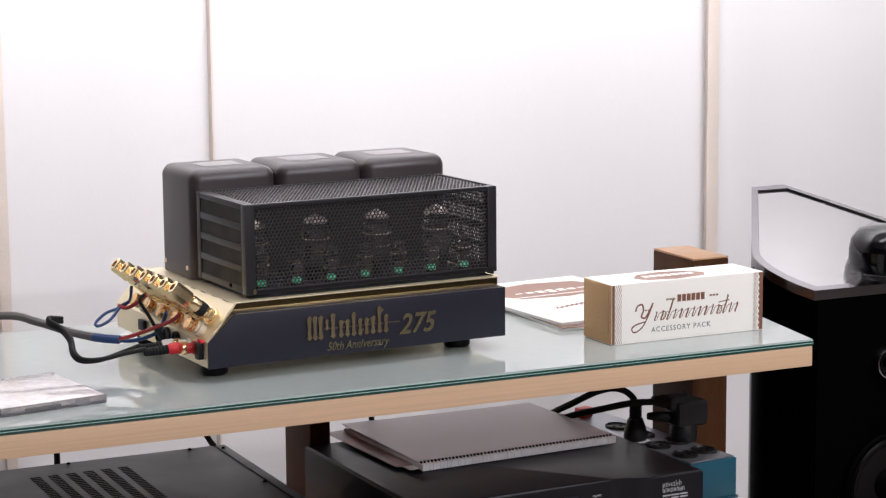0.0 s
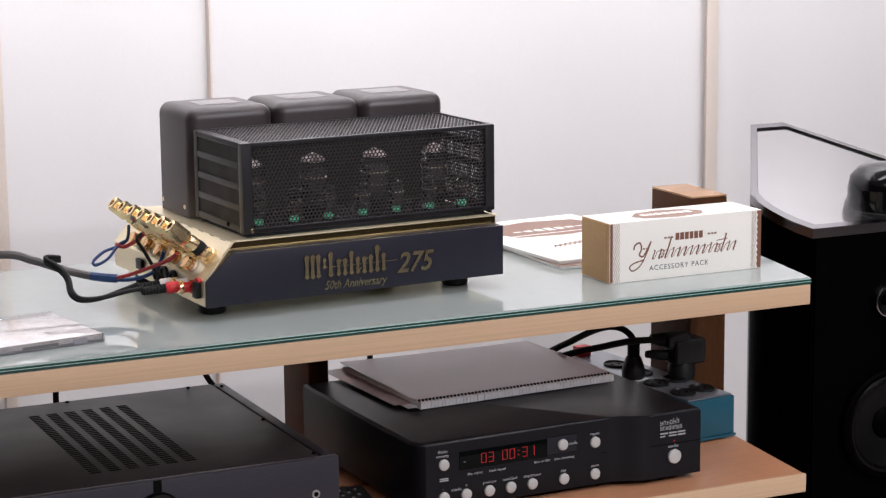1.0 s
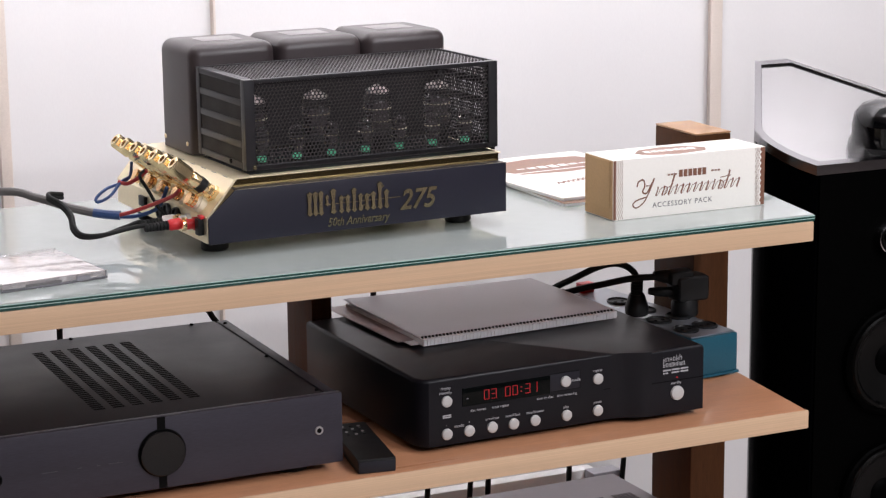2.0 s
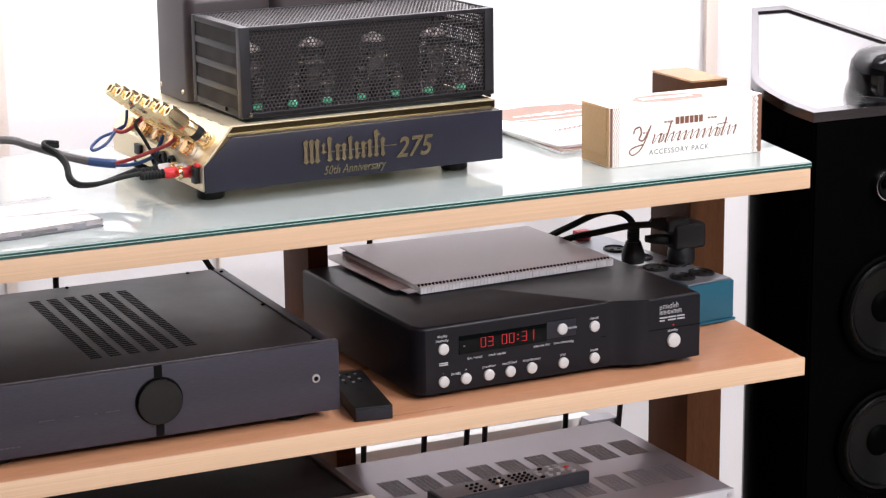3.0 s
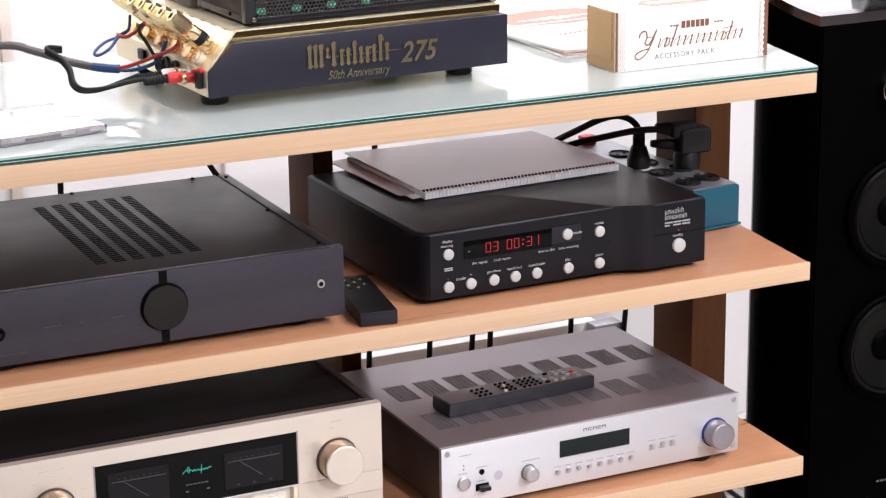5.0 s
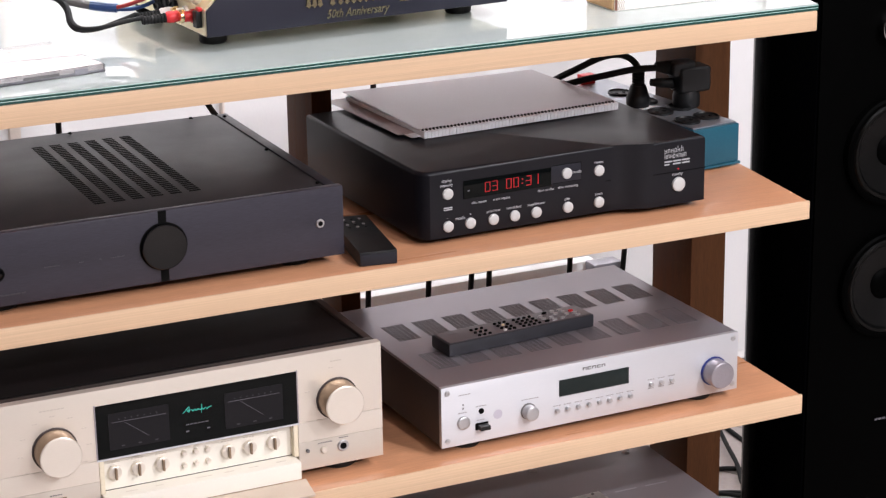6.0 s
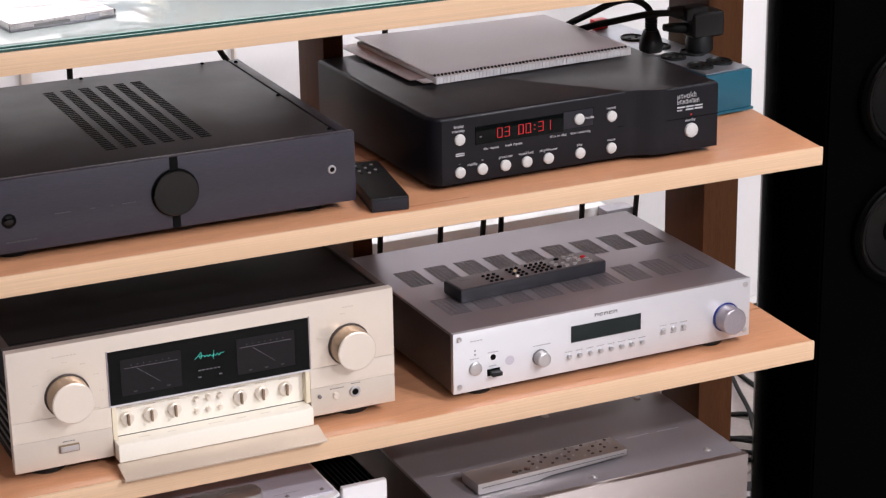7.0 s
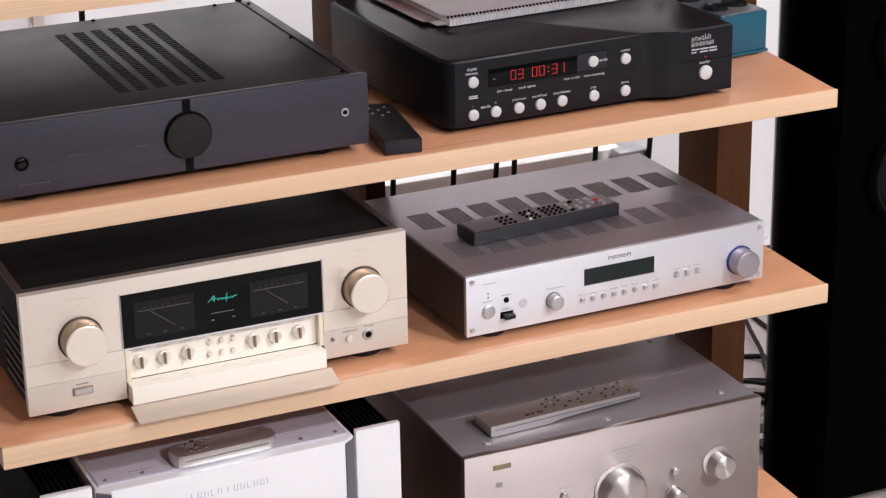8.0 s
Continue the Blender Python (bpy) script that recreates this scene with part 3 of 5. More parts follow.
for x0, x1 in ((-0.1425, -0.029), (-0.0255, 0.0905), (0.094, 0.2105)):
    bm = bx(x0, x1, cy1 + 0.003, cy1 + 0.114, 0.0895, 0.2245)
    bmesh.ops.bevel(bm, geom=[e for e in bm.edges if max(v.co.z for v in e.verts) > 0.2 or abs(e.verts[0].co.z - e.verts[1].co.z) > 0.05], offset=0.0145, segments=6, affect="EDGES", profile=0.5)
    can = part("transformer", bm, M_can, TA, "dark grey painted transformer can")
    part("name_plate", bx(x0 + 0.03, x1 - 0.03, cy1 + 0.038, cy1 + 0.08, 0.2245, 0.2251, bevel=0.0003), M_plateplain, can, "brushed metal name plate")
    if x0 < -0.1:
        for y in (cy1 + 0.024, cy1 + 0.098):
            part("screw", turned(bmesh.new(), [(0.003, 0), (0.0028, 0.0012), (0.0012, 0.0018)], pose(x0, y, 0.102, 0, -90, 0), 14), M_goldplate, can)

# speaker terminals with plugs
for k in range(7):
    m = pose(-W2 + 0.019, 0.026 + 0.0322 * k, 0.069, 0, -50, 0)
    t = part("terminal", turned(bmesh.new(), [(0.0105, 0), (0.0105, 0.006), (0.0085, 0.0065), (0.0085, 0.012)], m, 6), M_gold, TA, "gold plated speaker terminal")
    part("plug_barrel", turned(bmesh.new(), [(0.0078, 0.012), (0.0084, 0.016), (0.0084, 0.036), (0.007, 0.039)], m, 20), M_gold, t)
    if k == 0:
        part("plug_ring", turned(bmesh.new(), [(0.0086, 0.0175), (0.009, 0.018), (0.009, 0.0265), (0.0086, 0.027)], m, 20), M_plastic, t)
    part("plug_grip", turned(bmesh.new(), [(0.007, 0.039), (0.0092, 0.041), (0.0092, 0.064), (0.008, 0.0665), (0.0048, 0.0666), (0.0044, 0.058)], m, 6), M_gold, t)
for k in range(5):
    low = pose(-W2 + 0.007, 0.034 + 0.0445 * k, 0.0555, 0, -56, 0)
    s = part("binding_nut", turned(bmesh.new(), [(0.0092, 0), (0.0092, 0.008), (0.0068, 0.0085), (0.0068, 0.012)], low, 20), M_ivory, TA)
    part("copper_ring", turned(bmesh.new(), [(0.0068, 0.012), (0.0082, 0.0125), (0.0082, 0.0165), (0.006, 0.017), (0.008, 0.0178), (0.008, 0.0225), (0.0045, 0.023)], low, 20), M_copper, s)
# sockets on the upright panel
for y, mat in ((0.035, M_red), (0.058, M_white)):
    j = part("input_socket", turned(bmesh.new(), [(0.008, 0), (0.008, 0.004), (0.0062, 0.0045), (0.0062, 0.014)], pose(-W2 - 0.001, y, 0.0363, 0, -90, 0), 18), mat, TA)
    part("socket_ring", turned(bmesh.new(), [(0.0072, 0.0145), (0.0074, 0.015), (0.0074, 0.019), (0.0055, 0.0195)], pose(-W2 - 0.001, y, 0.0363, 0, -90, 0), 18), M_gold, j)
part("power_switch", bx(-W2 - 0.008, -W2 - 0.001, 0.012, 0.024, 0.026, 0.045, bevel=0.001), M_plastic, TA)
part("red_button", bx(-W2 - 0.006, -W2 - 0.001, 0.01, 0.02, 0.0455, 0.0495, bevel=0.0008), M_red, TA)
for y in (0.095, 0.125, 0.15):
    part("balanced_socket", turned(bmesh.new(), [(0.0115, 0), (0.0115, 0.004), (0.009, 0.0045), (0.0085, 0.002)], pose(-W2 - 0.001, y, 0.034, 0, -90, 0), 22), M_plastic, TA)
part("mains_inlet", bx(-W2 - 0.006, -W2 - 0.001, 0.196, 0.216, 0.028, 0.041, bevel=0.0015), M_plastic, TA)

# raised front lettering: a black-letter sign as plain strokes, then the number and the line beneath
sign = part("raised_sign", bx(-0.05, 0.05, -0.0004, 0.0001, 0.0485, 0.0495), M_goldtrim, TA, "raised antique gold sign")
x = -0.0725
for n, (w, hgt) in enumerate(((0.0052, 1.0), (0.0052, 1.0), (0.0052, 1.0), (0.0034, 0.45), (0.0054, 1.05), (0.0048, 0.72), (0.0048, 0.72), (0.0048, 1.0), (0.0048, 0.72), (0.005, 0.7), (0.005, 0.75), (0.005, 1.15), (0.005, 0.78))):
    h = 0.0275 * hgt
    z = 0.038 + (0.01 if hgt < 0.5 else 0)
    bm = bmesh.new()
    prism(bm, [(0, 0.003), (w / 2, 0), (w, 0.003), (w * 0.85, h * 0.5), (w * 1.05, h - 0.003), (w / 2, h), (-w * 0.1, h - 0.003), (w * 0.15, h * 0.5)], 0.0022, pose(x, 0.0003, z) @ FRONT)
    part("stroke", bm, M_goldtrim, sign)
    x += w * 1.0 + (0.0036 if n > 3 else 0.0021) + (0.0016 if n in (2, 3, 4) else 0)
    for zz in (z + 0.0022, z + h - 0.0022):
        bm = bmesh.new()
        prism(bm, [(-w * 0.25, 0), (w * 0.5, -0.0034), (w * 1.25, 0), (w * 0.5, 0.0034)], 0.0026, pose(x - w - (0.0036 if n > 3 else 0.0021) - (0.0016 if n in (2, 3, 4) else 0), 0.0003, zz) @ FRONT)
        part("stroke", bm, M_goldtrim, sign)
    if n in (5, 8, 9, 11):
        bm = bmesh.new()
        prism(bm, [(0, 0), (0.0044, 0.003), (0.0044, 0.0052), (0, 0.0022)], 0.0018, pose(x - 0.0052, 0.0003, z + h * (0.72 if n % 2 else 0.12)) @ FRONT)
        part("stroke", bm, M_goldtrim, sign)
lettering("275", 0.034, 0.0485, 0.0, 0.0335, M_goldtrim, TA, "number", 0.0014, 0.28, 0.92, 1.0, "raised gold number", bold=0.0007)
lettering("50th Anniversary", 0.0145, -0.047, 0.0, 0.0225, M_goldtrim, TA, "lettering", 0.0008, 0.3, 0.8, 1.0, "raised gold lettering", bold=0.00025)


# ---- cables beside the valve amplifier ----
def cable(name, label, points, radius, mat, kind=""):
    return tagged(part(name, tube(bmesh.new(), points, radius), mat), label, "cable", "", kind)


speaker_cable = thing("speaker_cable", "thick grey speaker cable with blue sleeve and red and blue leads", "cable", pose(0, 0, 0))
part("jacket", tube(bmesh.new(), [(-0.62, 0.46, 0.957), (-0.45, 0.42, 0.972), (-0.3, 0.37, 1.0), (-0.186, 0.32, 1.01), (-0.15, 0.3, 1.003), (-0.115, 0.28, 0.991), (-0.086, 0.262, 0.984), (-0.075, 0.256, 0.983)], 0.005), M_greycable, speaker_cable)
part("blue_sleeve", tube(bmesh.new(), [(-0.09, 0.264, 0.985), (-0.075, 0.255, 0.983), (-0.062, 0.248, 0.982)], 0.0054), M_bluewire, speaker_cable)
part("red_lead", tube(bmesh.new(), [(-0.066, 0.25, 0.982), (-0.055, 0.235, 0.987), (-0.042, 0.22, 0.994), (-0.02, 0.18, 1.012), (-0.014, 0.165, 1.022)], 0.0024), M_redwire, speaker_cable)
part("blue_lead", tube(bmesh.new(), [(-0.066, 0.249, 0.981), (-0.045, 0.24, 0.981), (-0.025, 0.225, 0.99), (-0.02, 0.21, 1.005), (-0.018, 0.2, 1.02)], 0.0024), M_bluewire, speaker_cable)
loop = thing("jumper_cable", "thin blue and red bridging leads between terminals", "cable", pose(0, 0, 0))
part("blue_loop", tube(bmesh.new(), [(-0.03, 0.3, 1.036), (-0.036, 0.29, 1.02), (-0.055, 0.272, 1.016), (-0.075, 0.26, 1.013), (-0.09, 0.25, 1.005), (-0.088, 0.246, 1.001), (-0.072, 0.25, 1.007), (-0.054, 0.268, 1.018), (-0.046, 0.262, 1.024)], 0.0019), M_bluewire, loop)
part("red_loop", tube(bmesh.new(), [(-0.056, 0.27, 1.019), (-0.048, 0.262, 1.017), (-0.038, 0.252, 1.024), (-0.028, 0.245, 1.034)], 0.0024), M_redwire, loop)
part("dark_loop", tube(bmesh.new(), [(-0.028, 0.25, 1.034), (-0.04, 0.235, 1.03), (-0.035, 0.22, 1.015), (-0.026, 0.21, 0.995), (-0.018, 0.2, 0.985)], 0.0021), M_rubber, loop)
signal = thing("signal_cable", "pair of black signal cables with red and white plugs", "cable", pose(0, 0, 0))
for k, (dy, mat) in enumerate(((0.0, M_red), (0.023, M_white))):
    y0, up = 0.146 + dy, -0.004 * k
    part("lead", tube(bmesh.new(), [(-0.062, y0, 0.989), (-0.086, y0 - 0.003, 0.987 + up), (-0.114, 0.142 + dy * 0.6, 0.983 + up), (-0.134, 0.15 + dy * 0.5, 0.983 + up), (-0.14, 0.166 + dy * 0.4, 0.989 + up), (-0.137, 0.19 + dy * 0.3, 1.0 + up), (-0.14, 0.22, 1.008 + up), (-0.148, 0.245, 1.013 + up), (-0.143, 0.258, 1.014 + up), (-0.126, 0.268, 1.01 + up)], 0.0027), M_rubber, signal)
    pl = part("plug", turned(bmesh.new(), [(0.0055, 0), (0.0068, 0.003), (0.0068, 0.014), (0.0052, 0.017)], pose(-0.0185, y0, 0.9868, 0, -92, 0), 18), mat, signal)
    part("plug_tip", turned(bmesh.new(), [(0.0064, -0.006), (0.0068, -0.001)], pose(-0.0185, y0, 0.9868, 0, -92, 0), 18), M_gold, pl)
    part("strain_relief", turned(bmesh.new(), sum([[(0.0056 - 0.0001 * i, 0.017 + 0.004 * i), (0.0056 - 0.0001 * i, 0.019 + 0.004 * i), (0.0044, 0.0195 + 0.004 * i), (0.0044, 0.0208 + 0.004 * i)] for i in range(7)], []), pose(-0.0185, y0, 0.9868, 0, -92, 0), 16), M_rubber, pl)

# ---- disc case ----
cd = thing("disc_case", "clear plastic disc case with a pale printed booklet", "disc case", pose(-0.256, 0.046, 0.9502, 0, 0, 9))
part("tray", bx(0.0015, 0.1235, 0.0015, 0.1405, 0.0002, 0.003, bevel=0.0006), M_palegrey, cd)
part("booklet", bx(0.002, 0.123, 0.002, 0.14, 0.0031, 0.0096, bevel=0.0004), M_photo, cd, "pale printed booklet")
part("lid_edge", bx(0, 0.125, 0.1402, 0.142, 0.0001, 0.0098, bevel=0.0004), M_clear, cd, "clear lid edge")
part("front_rim", bx(0, 0.125, 0, 0.0016, 0.0001, 0.0088, bevel=0.0004), M_clear, cd)
part("side_rim", bx(0.1236, 0.125, 0.0018, 0.142, 0.0001, 0.0088, bevel=0.0004), M_clear, cd)
part("spine_slot", bx(0.028, 0.07, -0.0005, 0.0001, 0.003, 0.006), M_greyink, cd)
part("hinge", bx(0.088, 0.104, -0.0006, 0.0002, 0.002, 0.007), M_palegrey, cd)

# ---- accessory carton ----
CB = thing("carton", "cream printed cardboard carton with kraft end flap", "box", pose(0.5165, 0.079, 0.9502, 0, 0, 0.6))
CW, CD, CH = 0.2225, 0.07, 0.076
bm = bx(0, CW, 0, CD, 0, CH, bevel=0.0008)
part("body", bm, M_card, CB)
part("end_flap", bx(-0.0012, 0.0, 0.0015, CD - 0.0015, 0.0015, CH - 0.001), M_kraft, CB, "bare kraft end flap")
part("end_tab", bx(-0.0024, -0.0013, 0.006, CD - 0.006, CH * 0.2, CH - 0.002, bevel=0.0003), M_kraft, CB)


def wavy(parent, x, wave, y, mat, w, name):
    """A wavy upright band on the front."""
    n = 60
    left = [(x + wave * math.sin(2 * math.pi * 10 * i / n), 0.001 + (CH - 0.002) * i / n) for i in range(n + 1)]
    bm = bmesh.new()
    m = pose(0, y, 0) @ FRONT
    a = [bm.verts.new(m @ Vector((px, pz, 0))) for px, pz in left]
    b = [bm.verts.new(m @ Vector((px + w, pz, 0))) for px, pz in left]
    for i in range(n):
        bm.faces.new((a[i], b[i], b[i + 1], a[i + 1]))
    return part(name, bm, mat, parent)


part("brown_border", box(bmesh.new(), 0.0002, 0.0035, -0.0005, -0.0001, 0.001, CH - 0.001), M_sepia, CB)
part("brown_border", box(bmesh.new(), CW - 0.007, CW - 0.0002, -0.0005, -0.0001, 0.001, CH - 0.001), M_sepia, CB)
for k in range(4):
    wavy(CB, 0.0038 + 0.0028 * k, 0.0009, -0.0004, M_tan, 0.0006, "wavy_line")
wavy(CB, CW - 0.011, 0.0011, -0.0008, M_card, 0.0045, "wavy_border")
for k in range(3):
    wavy(CB, CW - 0.014 + 0.0022 * k, 0.0009, -0.001, M_tan, 0.0005, "wavy_line")
# maker's mark and script title as plain shapes
bm = bmesh.new()
for i in range(6):
    x = 0.0945 + 0.0069 * i
    prism(bm, [(0, 0), (0.0054, 0), (0.0054, 0.009), (0, 0.009)], 0.0004, pose(x, -0.0001, 0.0475) @ FRONT)
part("maker_mark", bm, M_sepia, CB, "dark brown maker mark")
bars(CB, 0.078, 0.0505, 0.013, 0.0022, M_tan, 3, y=-0.0001)
bars(CB, 0.142, 0.0505, 0.013, 0.0022, M_tan, 3, y=-0.0001)


def ribbon(parent, pts, r, mat, name):
    bm = tube(bmesh.new(), pts, r, 6, 4)
    for v in bm.verts:
        v.co.y = -0.0001 + (v.co.y) * 0.15
    return part(name, bm, mat, parent)


ribbon(CB, [(0.034, 0, 0.04), (0.036, 0, 0.046), (0.043, 0, 0.048), (0.045, 0, 0.04), (0.042, 0, 0.033), (0.048, 0, 0.031), (0.055, 0, 0.042), (0.059, 0, 0.049)], 0.0011, M_sepia, "script_stroke")
ribbon(CB, [(0.059, 0, 0.049), (0.053, 0, 0.035), (0.044, 0, 0.02), (0.033, 0, 0.0135), (0.028, 0, 0.018), (0.034, 0, 0.023), (0.048, 0, 0.026)], 0.0009, M_sepia, "script_stroke")
heights = (0.4, 0.42, 0.98, 0.44, 0.42, 0.42, 0.44, 0.42, 0.42, 0.46, 0.4, 0.84, 0.44, 0.42)
for i, q in enumerate(heights):
    x, h, z = 0.061 + 0.0092 * i, 0.0265 * q, 0.0262 + 0.00012 * i
    lean = 0.36 * h
    ribbon(CB, [(x + lean - 0.0012, 0, z + h * 0.9), (x + lean, 0, z + h), (x + lean * 0.55, 0, z + h * 0.5), (x + 0.0002, 0, z + 0.001), (x + 0.0012, 0, z)], 0.00115 if i % 3 else 0.0009, M_sepia, "script_stroke")
    if i < len(heights) - 1:
        g = 0.36 * 0.0265 * 0.42
        ribbon(CB, [(x + 0.0012, 0, z), (x + 0.0038, 0, z + 0.0022), (x + 0.0072, 0, z + 0.0085), (x + 0.0092 + g - 0.0012, 0, z + 0.0102)], 0.00042, M_sepia, "script_hairline")
for i in (1, 10):
    x = 0.061 + 0.0092 * i
    ribbon(CB, [(x + 0.004, 0, 0.0372), (x + 0.0075, 0, 0.0355), (x + 0.0068, 0, 0.03), (x + 0.003, 0, 0.0265)], 0.0007, M_sepia, "script_stroke")
ribbon(CB, [(0.1555, 0, 0.0415), (0.164, 0, 0.0425), (0.172, 0, 0.0432)], 0.0006, M_sepia, "script_hairline")
bars(CB, 0.047, 0.0395, 0.008, 0.0016, M_tan, 2, y=-0.0001)
lettering("ACCESSORY PACK", 0.0093, 0.0565, 0.0, 0.0118, M_greyink, CB, "lettering", 0.0003, 0, 0.96, 1.22, "small grey lettering")
# crest on the lid, glare put into its paler brown
crest = [(0.058, 0.012), (0.1, 0.004), (0.142, 0.012), (0.152, 0.03), (0.135, 0.05), (0.1, 0.057), (0.065, 0.05), (0.048, 0.03)]
bm = bmesh.new()
prism(bm, crest, 0.0003, pose(0, 0, CH))
crest = part("crest", bm, M_tan, CB, "pale brown printed crest")
for i in range(7):
    part("crest_mark", bx(0.063 + 0.0108 * i, 0.071 + 0.0108 * i, 0.026, 0.038, CH + 0.0003, CH + 0.0006), M_card, crest)

# ---- brochures behind the carton ----
for k, (dx, dy, rz, hh) in enumerate(((0.0, 0.0, 0, 0.0), (0.004, 0.012, 4.5, 0.0046))):
    br = thing("brochure", "cream printed brochure with a pale brown crest" if k else "brown backed brochure lying under another", "brochure", pose(0.507 + dx, 0.188 + dy, 0.9502 + hh, 0, 0, rz), "brochures on the glass")
    part("page_block", bx(0, 0.21, 0, 0.297, 0, 0.0036, bevel=0.0004), M_page, br)
    part("cover", bx(-0.0006, 0.2106, -0.0006, 0.2976, 0.0036, 0.0042, bevel=0.0002), M_card if k else M_tan, br)
    if k:
        bm = bmesh.new()
        prism(bm, [(0.045, 0.172), (0.115, 0.16), (0.185, 0.172), (0.202, 0.215), (0.185, 0.258), (0.115, 0.272), (0.045, 0.258), (0.028, 0.215)], 0.0003, pose(0, 0, 0.0042))
        part("crest", bm, M_tan, br, "pale brown printed crest")
        for i in range(7):
            part("crest_mark", bx(0.058 + 0.017 * i, 0.07 + 0.017 * i, 0.196 + 0.003 * abs(i - 3), 0.216 - 0.002 * abs(i - 3), 0.0045, 0.0047), M_card, br)
        part("crest_rule", bx(0.04, 0.19, 0.178, 0.1815, 0.0045, 0.0047), M_card, br)
        bm = tube(bmesh.new(), [(0.05 + 0.0045 * i, 0.09 + (0.006 if i % 2 else -0.004) + 0.001 * i, 0.0044) for i in range(20)], 0.0008, 6, 5)
        part("script_line", bm, M_tan, br)


# ---- disc player on the second shelf ----
CDP = thing("cd_player", "black disc player with white round buttons and red digits", "disc player", pose(0.432, 0.0535, 0.6954, 0, 0, 1.64))


def ml(x):
    return x - 0.432


def smoothstep(a, b, t):
    t = min(1, max(0, (t - a) / (b - a)))
    return t * t * (3 - 2 * t)


bm = bmesh.new()
plan = [(-0.196, 0.02), (-0.19, 0.005), (-0.183, 0.0)]
plan += [(0.07 + 0.05 * i / 10, -0.016 * smoothstep(0.07, 0.12, 0.07 + 0.05 * i / 10)) for i in range(11)]
plan += [(0.196, -0.016), (0.197, -0.013), (0.197, 0.34), (-0.196, 0.34)]
prism(bm, plan, 0.0835, pose(0, 0, 0.0085))
tops = [e for e in bm.edges if min(v.co.z for v in e.verts) > 0.09]
bmesh.ops.bevel(bm, geom=tops, offset=0.005, segments=4, affect="EDGES", profile=0.5)
part("case", bm, M_player, CDP, "black anodised case")
part("plinth", bx(-0.18, 0.18, 0.012, 0.32, 0.004, 0.0086, bevel=0.001), M_slot, CDP)
for x, y in ((-0.15, 0.035), (0.15, 0.02), (-0.15, 0.3), (0.15, 0.3)):
    foot(CDP, x, y, 0.016, 0.0045)
disp = part("display_window", bx(ml(0.2935), ml(0.4145), -0.0012, 0.0004, 0.0535, 0.0762, bevel=0.0004), M_screen, CDP, "dark display window with red digits")
SEG = {"0": "abcdef", "1": "bc", "2": "abged", "3": "abgcd", ":": ""}


def digit(ch, x, z, w, h):
    bm = bmesh.new()
    t = w * 0.13
    where = {"a": (0, w, h - t, h), "d": (0, w, 0, t), "g": (0, w, h / 2 - t / 2, h / 2 + t / 2), "b": (w - t, w, h / 2, h), "c": (w - t, w, 0, h / 2),
             "e": (0, t, 0, h / 2), "f": (0, t, h / 2, h)}
    if ch == ":":
        for q in (0.25, 0.68):
            box(bm, x + w * 0.35, x + w * 0.6, -0.0017, -0.0013, z + h * q, z + h * q + t * 1.4)
    for s in SEG[ch]:
        a, b, c, d = where[s]
        box(bm, x + a + (t * 0.2 if b - a > t * 2 else 0), x + b - (t * 0.2 if b - a > t * 2 else 0), -0.0017, -0.0013, z + c + t * 0.15, z + d - t * 0.15)
    part("digit", bm, M_reddigit, disp)


for ch, x in zip("0300:31", (0.3225, 0.3325, 0.3515, 0.3615, 0.3705, 0.379, 0.389)):
    digit(ch, ml(x), 0.0585, 0.0072, 0.0125)
part("dim_light", bx(ml(0.299), ml(0.3015), -0.0016, -0.0012, 0.0625, 0.064), M_faint, disp)
panel = part("mode_panel", bx(ml(0.4146), ml(0.4565), -0.0008, 0.0004, 0.0555, 0.0772, bevel=0.0003), M_black, CDP)
part("panel_groove", bx(ml(0.4141), ml(0.4572), -0.0003, 0.0003, 0.0549, 0.0778), M_slot, CDP)
zt, zb = 0.0631, 0.0223
for x, z, words in ((0.2724, zt, ("display", "intensity")), (0.2724, zb, ("-",)), (0.3025, zb, ("+",)), (0.334, zb, ("prev/rew",)), (0.3635, zb, ("next/f.fwd",)), (0.3935, zb, ("stop/drawer",)),
                    (0.438, zb, ("play",)), (0.4825, zb, ("pause",)), (0.4825, zt, ("repeat",))):
    button(CDP, ml(x), z, 0.0068, M_button, 0.0034)
    for i, wd in enumerate(reversed(words)):
        lettering(wd, 0.005, ml(x) - 0.0011 * len(wd), -0.0001, z + 0.0092 + 0.0055 * i, M_ink, CDP, depth=0.0002)
button(CDP, ml(0.436), 0.0662, 0.0068, M_button, 0.0034, y=-0.0008)
lettering("mode", 0.0055, ml(0.4445), -0.001, 0.0645, M_ink, CDP, depth=0.0002)
lettering("mode", 0.0058, ml(0.2825), -0.0001, 0.0285, M_ink, CDP, depth=0.0002)
lettering("disc repeat", 0.0047, ml(0.3045), -0.0001, 0.0455, M_ink, CDP, depth=0.0002)
lettering("track repeat", 0.0047, ml(0.334), -0.0001, 0.0455, M_ink, CDP, depth=0.0002)
lettering("time on disc", 0.0047, ml(0.396), -0.0001, 0.0475, M_ink, CDP, depth=0.0002)
lettering("time remaining", 0.0047, ml(0.4245), -0.0001, 0.0475, M_ink, CDP, depth=0.0002)
bars(CDP, ml(0.267), 0.0448, 0.0115, 0.0014, M_ink, 1, y=-0.0001)
bars(CDP, ml(0.267), 0.0425, 0.0115, 0.0014, M_ink, 1, y=-0.0001)
fy = -0.0161
part("drawer_gap", bx(ml(0.492), ml(0.5), -0.0003, 0.0002, 0.0475, 0.0483), M_slot, CDP)
part("drawer_gap", bx(0.12, 0.1968, fy - 0.0003, fy + 0.0004, 0.0505, 0.0513), M_slot, CDP)
